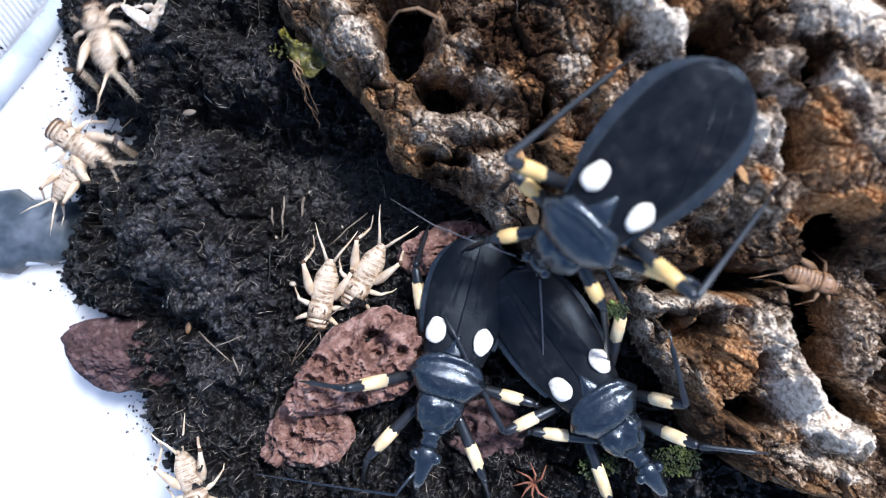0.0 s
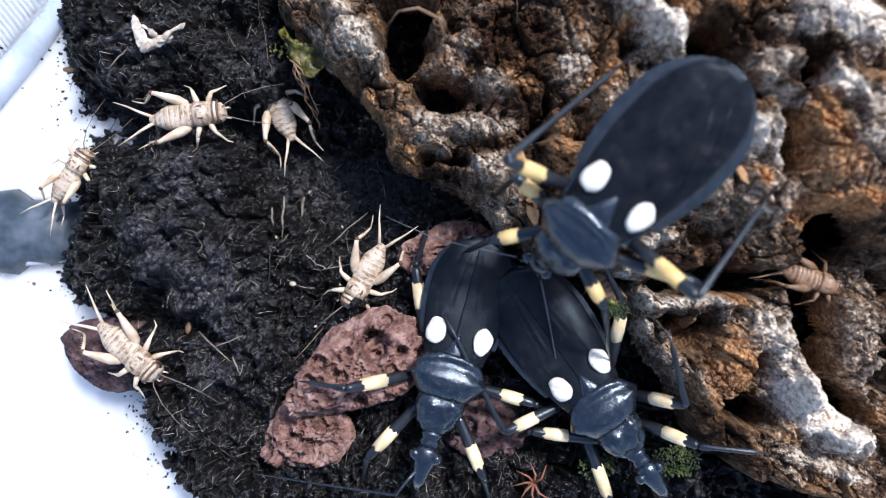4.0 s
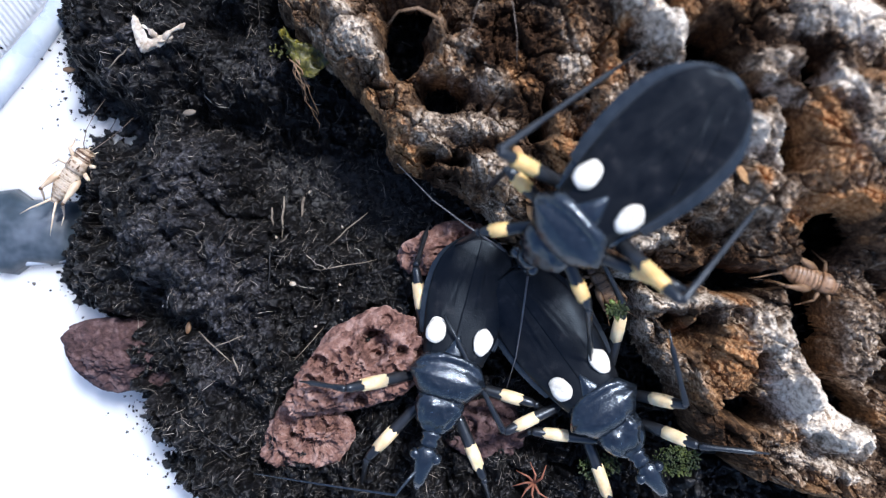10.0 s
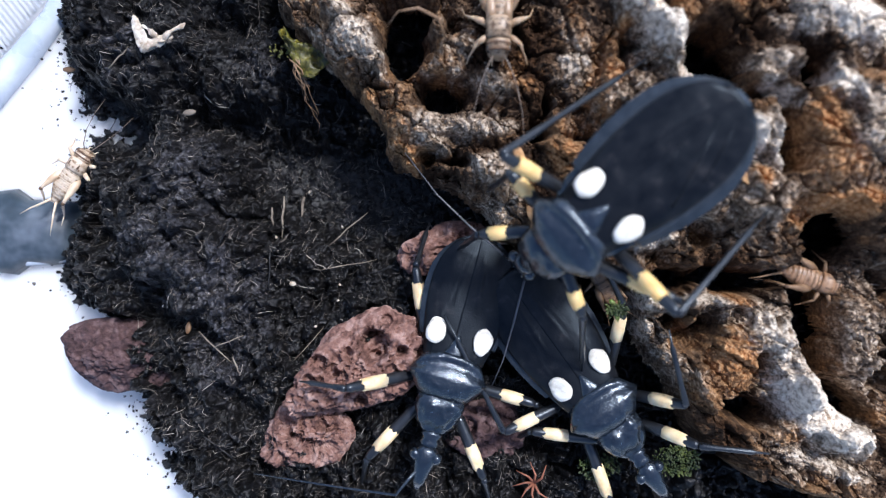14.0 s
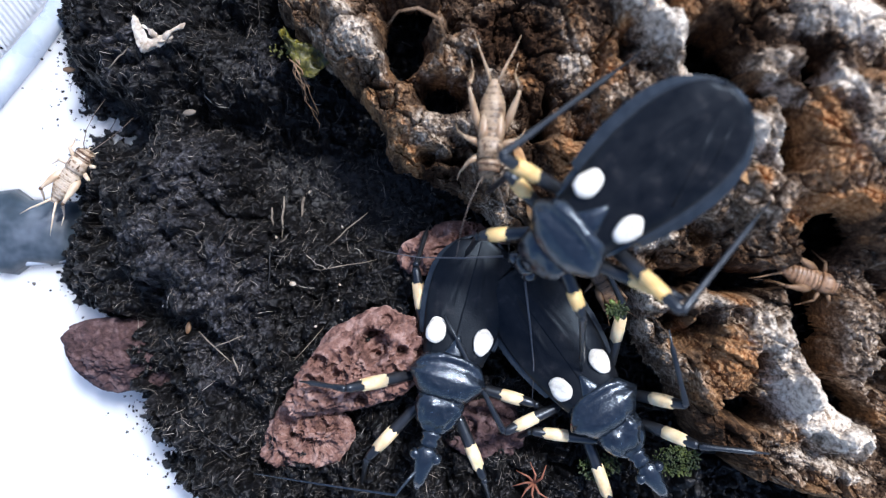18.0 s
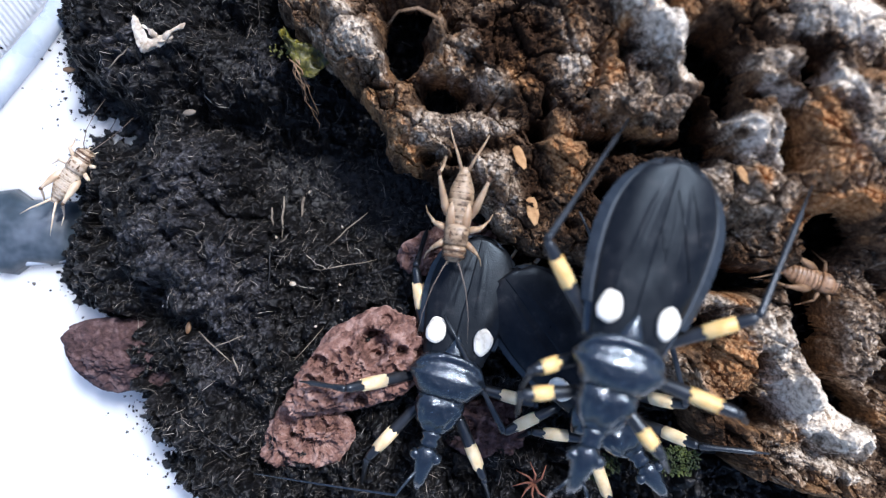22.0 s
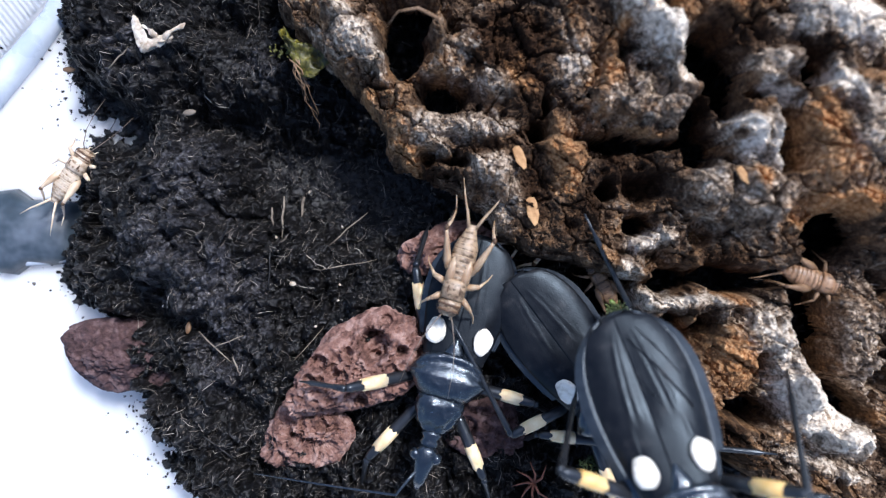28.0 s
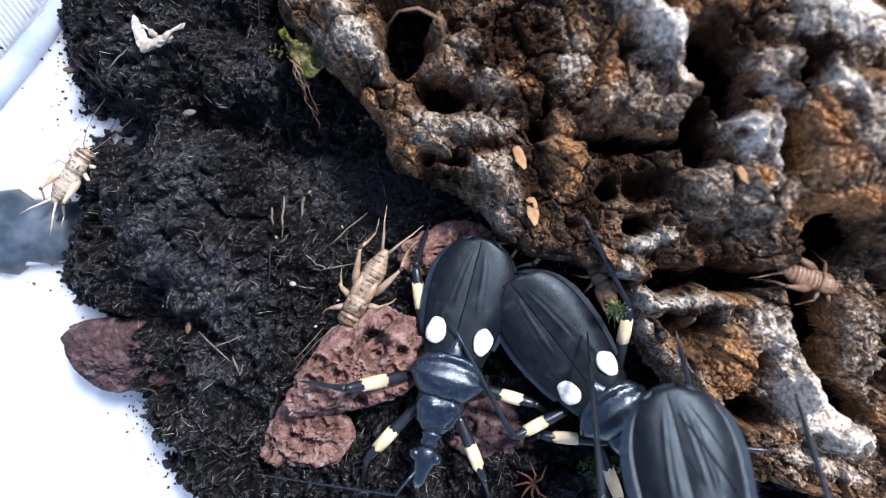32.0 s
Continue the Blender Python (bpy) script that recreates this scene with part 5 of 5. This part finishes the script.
c = cricket("light brown cricket nymph with dark bands on the soil", 12)
TRACKS.append((c, [(0, -11.9, -4.8, 10, -119.4), (6.65, -11.9, -4.8, 10, -119.4), (6.75, -5.9, -0.3, 18, -66.8), (6.8, -1.5, 3.9, 16, -3.8), (7.5, -2, 4.8, 16, -2.9), (7.7, -1.6, 4.8, 16, -2.9), (8.0, 2.3, 2.1, 19, -5.2), (8.3, 10.7, -0.1, 14, -10.3), (9.0, 16, 3.5, 9, 30), (32, 16, 3.5, 9, 30)]))
c = cricket("brown cricket nymph walking over the log", 14, M_BROWN, M_BROWNLEG, 0.95, True, 0.8)
TRACKS.append((c, [(0, 7.3, 44.7, 25.5, -94.8), (9, 7.3, 41, 25.5, -94.8), (11.5, 7.3, 35.2, 25.5, -94.8), (13, 7, 32.1, 26.5, -93.3), (14.5, 7, 27.2, 25.8, -90), (16.5, 6.3, 20, 25.5, -92.5), (17.5, 6.3, 20, 25.5, -92.5), (18, 6.1, 14.3, 24.6, -93.8), (18.5, 5.4, 11, 23.8, -96.9, 10), (19, 4.5, 7.9, 24.5, -96.4, 28), (19.5, 2.9, 6, 24, -98, 48), (20.5, 2.6, 5.6, 23.5, -99, 42),
                   (21, 2.2, 4.6, 22, -99.4, 22), (21.5, 2, 3.8, 21, -98, 6), (23.6, 2, 3.3, 21, -97), (24, 5.4, 2.1, 20.5, -78.1), (24.6, 5.6, 2.1, 20.5, -78.1), (25, 8, -0.5, 20, -65.1), (25.5, 8.5, -4.2, 20, -67.2), (27.5, 1.9, -3.9, 20, -106.7), (28.3, 1.9, -3.9, 20, -106.7), (28.6, 3.1, -6.5, 20, -78.4), (29, 3.7, -8.5, 20, -57), (30.65, 3.7, -8.5, 20, -53.5),
                   (30.8, -1.8, -3.2, 26, -109.1), (31.1, -11.1, -6.6, 12.3, -125.1), (32, -11.7, -6.6, 12.3, -118.8)]))


# ---- small things on the soil and the log ----
def ground(x, y):
    return float(soil_height(np.array([float(x)]), np.array([float(y)]))[0])


def wood(x, y):
    return float(log_height(np.array([float(x)]), np.array([float(y)]))[0][0])


def moss(label, x, y, z, size, n, seed, material=M_MOSS):
    rng = random.Random(seed)
    bm = bmesh.new()
    for _ in range(n):
        a, r = rng.uniform(0, 6.28), size * math.sqrt(rng.random())
        px, py = x + r * math.cos(a), y + 0.6 * r * math.sin(a)
        ln, w, t = rng.uniform(0.35, 1.0), rng.uniform(0.1, 0.24), rng.uniform(0, 6.28)
        d = Vector((math.cos(t) * 0.8, math.sin(t) * 0.8, rng.uniform(0.1, 0.8))) * ln
        o = Vector((px, py, z + rng.uniform(-0.4, 0.5)))
        s = Vector((-math.sin(t), math.cos(t), 0)) * w
        up = Vector((0, 0, 0.25))
        v = [bm.verts.new(p) for p in (o - s * 0.3, o + s * 0.3, o + d * 0.5 + s + up, o + d + up * 0.3, o + d * 0.5 - s + up, o + d * 0.5 + up * 1.7)]
        for f in ((0, 1, 5), (1, 2, 5), (2, 3, 5), (3, 4, 5), (4, 0, 5)):
            bm.faces.new([v[i] for i in f])
    return tagged(part("moss", bm, material), label, "moss", kind="stuff")


bm = bmesh.new()
rows = []
for i in range(19):
    t = i / 18
    mid_x, mid_y = 6.2 * t - 1.2 * math.sin(3.1 * t), -4.6 * t - 0.6 * t * t
    wide = 0.55 + 0.9 * float(smooth(0.3, 0.65, t)) + 1.5 * float(smooth(0.55, 0.9, t)) * (1 - 0.55 * float(smooth(0.92, 1, t)))
    line = []
    for k in range(11):
        v = k / 5 - 1
        w = wide * (1 + 0.25 * noise.noise(Vector((t * 6, v, 3))))
        px, py = mid_x + v * w * 0.75, mid_y + v * w * 0.75
        line.append(bm.verts.new((px, py, 1.0 * noise.noise(Vector((px * 0.7, py * 0.7, 1))) + 1.5 * noise.noise(Vector((px * 1.5, py * 1.5, 4))) + 0.7 * noise.noise(Vector((px * 3, py * 3, 6))) - 0.25 * v * v)))
    rows.append(line)
for a, b in zip(rows, rows[1:]):
    for k in range(10):
        bm.faces.new((a[k], b[k], b[k + 1], a[k + 1]))
made = bmesh.ops.extrude_face_region(bm, geom=list(bm.faces))
for v in made["geom"]:
    if isinstance(v, bmesh.types.BMVert):
        v.co.z -= 0.12
bmesh.ops.recalc_face_normals(bm, faces=bm.faces)
tagged(part("leaf_scrap", bm, M_LEAF, None, "", at(-22.6, 30.7, 18)), "crumpled yellow-green scrap of leaf under the log", "leaf")
moss("yellow-green moss on the soil under the log", -22.8, 28.2, 16, 1.6, 40, 1)
moss("green moss tuft between bug and log", 23.1, -8.1, 22, 1.4, 90, 3, M_MOSSDARK)
bm = bmesh.new()
blade = []
for i in range(9):
    t = i / 8
    w = 0.95 * math.sin(math.pi * min(1, 0.12 + 0.88 * t)) ** 0.8 + 0.06
    blade.append(ring(bm, [(0.5 * math.sin(2 * t) - w * 0.75, -4.2 * t, 0.3 + 0.5 * math.sin(2.4 * t)), (0.5 * math.sin(2 * t), -4.2 * t, 0.05 + 0.5 * math.sin(2.4 * t)), (0.5 * math.sin(2 * t) + w * 0.75, -4.2 * t, 0.3 + 0.5 * math.sin(2.4 * t)), (0.5 * math.sin(2 * t), -4.2 * t, -0.08 + 0.5 * math.sin(2.4 * t))]))
skin(bm, blade)
bmesh.ops.recalc_face_normals(bm, faces=bm.faces)
tagged(part("leaf", bm, M_SPROUT, None, "", at(22.6, -6.8, 21.5, 10) @ Matrix.Scale(0.75, 4)), "small fresh green leaf between bug and log", "leaf")
moss("green moss beneath the bugs on the soil", 33.6, -30.6, 14, 3.4, 300, 4, M_MOSSDARK)
moss("green moss on the soil under a bug", 22.8, -31.7, 13, 3.0, 200, 5, M_MOSSDARK)

for x, y, turn, ln in ((10.2, 12, -70, 3.4), (12, 5, -82, 4.0), (36.7, 9, -60, 2.6)):
    bm = bmesh.new()
    edge = [(-0.5, -0.06), (-0.42, -0.2), (0.1, -0.22), (0.5, -0.04), (0.42, 0.1), (0.12, 0.19), (-0.3, 0.16), (-0.46, 0.1)]
    skin(bm, [ring(bm, [(a * ln, b * ln, -0.1 + 0.25 * abs(a)) for a, b in edge]), ring(bm, [(a * ln * 0.97, b * ln * 0.92, 0.12 + 0.3 * abs(a)) for a, b in edge])])
    bmesh.ops.recalc_face_normals(bm, faces=bm.faces)
    tagged(part("wood_chip", bm, M_CHIP, None, "", at(x, y, wood(x, y) + 0.35, turn), True), "fresh orange wood chip on the log", "wood chip", "wood chips")


def crumple(bm, a):
    bmesh.ops.subdivide_edges(bm, edges=list(bm.edges), cuts=2, use_grid_fill=True, smooth=0.6)
    for v in bm.verts:
        v.co += 0.4 * a * noise.noise_vector(v.co * 4.5)
        v.co += Vector((noise.noise(v.co * 1.7), noise.noise(v.co * 1.7 + Vector((9, 0, 0))), noise.noise(v.co * 1.7 + Vector((0, 9, 0))))) * a
    return bm


def husk(label, m, material):
    """A cast cricket skin: body shell, two leg shells."""
    root = new("cast_skin")
    root.matrix_basis = m
    part("shell", crumple(tube([(-0.9, -0.2, 0.4), (0.3, 0.3, 0.8), (1.6, 0.9, 0.9), (2.8, 1.3, 0.9), (3.8, 1.7, 0.7)], [0.35, 0.6, 0.65, 0.45, 0.15], 10), 0.4), material, root)
    part("leg_shell", crumple(loft([(0, 0.0, 0.85, 0.2, -0.15), (1.2, 0.2, 0.95, 0.2, -0.15), (2.6, 0.6, 0.75, 0.2, -0.15), (3.8, 0.7, 0.45, 0.15, -0.12), (4.6, 0.5, 0.15, 0.08, -0.08)], 12), 0.22), material, root, "", at(-0.3, 0.2, 0.7, 108))
    part("leg_shell", crumple(tube([(2.4, 1.2, 0.9), (3.9, 2.3, 1.6), (5.6, 3.4, 1.1)], [0.32, 0.24, 0.06], 7), 0.22), material, root)
    part("leg_shell", crumple(tube([(-0.8, 3.0, 1.2), (0.4, 2.6, 1.4), (1.6, 1.5, 1.0)], [0.12, 0.2, 0.25], 6), 0.3), material, root)
    return tagged(root, label, "cast skin", "cast skins")


skin_1 = husk("cream dry cast cricket skin on the soil", at(-42.2, 28.6, 15.2), M_HUSK)
for label, ln, m in (("tan cricket resting in a hollow of the log", 9.5, at(49.6, -4.2, 21.5, -18)), ("small dark brown cricket hiding between bug and log", 8, at(22.4, -4.7, 15, 120.2))):
    c = cricket(label, ln, *((M_DIM, M_DIMLEG) if ln < 9 else (M_AMBERSKIN, M_DULLHUSK)), 0.5)
    c.matrix_basis = m
TRACKS.append((skin_1, [(0, -39.7, 30.9, 19, 40), (0.1, -41.2, 29.9, 17, 20), (0.2, -42.2, 28.6, 14.9, 0), (32, -42.2, 28.6, 14.9, 0)]))

for i, (x, y) in enumerate(((-22.4, -5.2), (-15.7, -7.7), (-21.3, 9.1), (-16.1, 3.5), (-50.3, 6.9), (-18.4, -11.2), (-41.7, -8.5), (-25.5, 1.8), (-15.6, -5.4))):
    r = 0.42 if i == 0 else 0.2
    tagged(part("perlite_grain", ball(r, (0, 0, 0), (1.3, 0.9, 0.7), 2), M_HUSK, None, "", at(x, y, ground(x, y) + 0.95, 40 * i)), "tiny white perlite grain on the soil", "perlite grain", "perlite grains")
tagged(part("seed", ball(0.65, (0, 0, 0), (1.6, 0.75, 0.6), 2), M_DRY, None, "", at(-37.2, 20, 12.5, 10)), "pale oval seed husk on the soil", "seed")
for x, y, z, turn in ((-37.5, -11.6, 12, 80), (-45.5, 3, 13, 20), (-56.3, 27.0, 9.5, 0)):
    tagged(part("seed", ball(0.55, (0, 0, 0), (1.8, 0.8, 0.7), 2), M_DULLHUSK, None, "", at(x, y, z, turn)), "small tan seed on the soil", "seed")
rng = random.Random(5)
for x0, y0, x1, y1, r, pale in ((-24.3, 8, -24.6, 1.7, 0.3, 1), (-22.1, 8.4, -22.6, 5.2, 0.42, 1), (-17.8, 0.4, -11.6, 5.7, 0.2, 1), (-18.6, -3.2, -9.9, -1.7, 0.16, 1), (-26.3, 6.3, -26.1, 3.4, 0.3, 1),
                                (-30.1, -15.4, -29, -18, 0.2, 1), (-25.3, 0.1, -25.5, -6.6, 0.28, 0), (-35.9, -27, -30.4, -31.2, 0.25, 0), (-20.7, 24.6, -18.5, 17.4, 0.35, 0), (-35.6, -12.1, -30.6, -16.7, 0.2, 1),
                                (-48.2, 25.9, -45.3, 29.2, 0.2, 1), (-33.1, -14.2, -28.9, -12.5, 0.15, 1), (-12, -4.1, -7, -2.4, 0.15, 0), (-43.7, 9.1, -37.1, 11.5, 0.18, 0), (-30, 3.4, -31.7, 0.1, 0.2, 0), (-21.8, -16.4, -16.8, -10.6, 0.12, 1)):
    pts = []
    top = max(ground(x0 + (x1 - x0) * k / 4, y0 + (y1 - y0) * k / 4) for k in range(5))
    for k in range(5):
        x, y = x0 + (x1 - x0) * k / 4 + rng.uniform(-0.12, 0.12), y0 + (y1 - y0) * k / 4 + rng.uniform(-0.12, 0.12)
        pts.append((x, y, top + 0.4 + rng.uniform(0, 0.25)))
    tagged(part("twig", tube(pts, [r * 0.35, r * 0.62, r * 0.6, r * 0.5, r * 0.2], 7), M_DRY if pale else M_FIBRE, None), "thin dry plant stalk lying on the soil", "twig", "twigs")
roots = new("root_threads")
rng = random.Random(9)
for k in range(9):
    x, y = -20.4 + 0.55 * rng.uniform(-1, 1), 25.5 + rng.uniform(-0.5, 0.8)
    pts = [(x + 0.33 * j + rng.uniform(-0.5, 0.5), y - 1.0 * j + rng.uniform(-0.35, 0.35), 18.5 - 0.8 * j + rng.uniform(-0.2, 0.2)) for j in range(rng.randint(4, 9))]
    part("root_thread", tube(pts, [0.1, 0.11, 0.09, 0.07, 0.04], 5), M_DIMLEG, roots)
tagged(roots, "thin brown root threads hanging under the log", "root")
root = new("rootlet")
for k in range(7):
    a = 0.7 + 0.75 * k
    part("root_branch", tube([(0, 0, 0), (1.4 * math.cos(a), 1.4 * math.sin(a), 0.8), (3.3 * math.cos(a + 0.3), 3.3 * math.sin(a + 0.3), 0.5)], [0.25, 0.18, 0.06], 6), M_ROOT, root)
root.matrix_basis = at(13.3, -34.3, 12.5)
tagged(root, "branched red-brown rootlet on the soil", "root")
tagged(part("bark_curl", tube([(-6.9, 27.2, 31), (-5.4, 28.5, 33), (-3, 28.9, 33), (-0.6, 28, 32), (0.4, 26, 30)], [0.05, 0.1, 0.2, 0.22, 0.1], 8), M_DULLHUSK), "pale curled splinter on the log", "splinter")
motions()
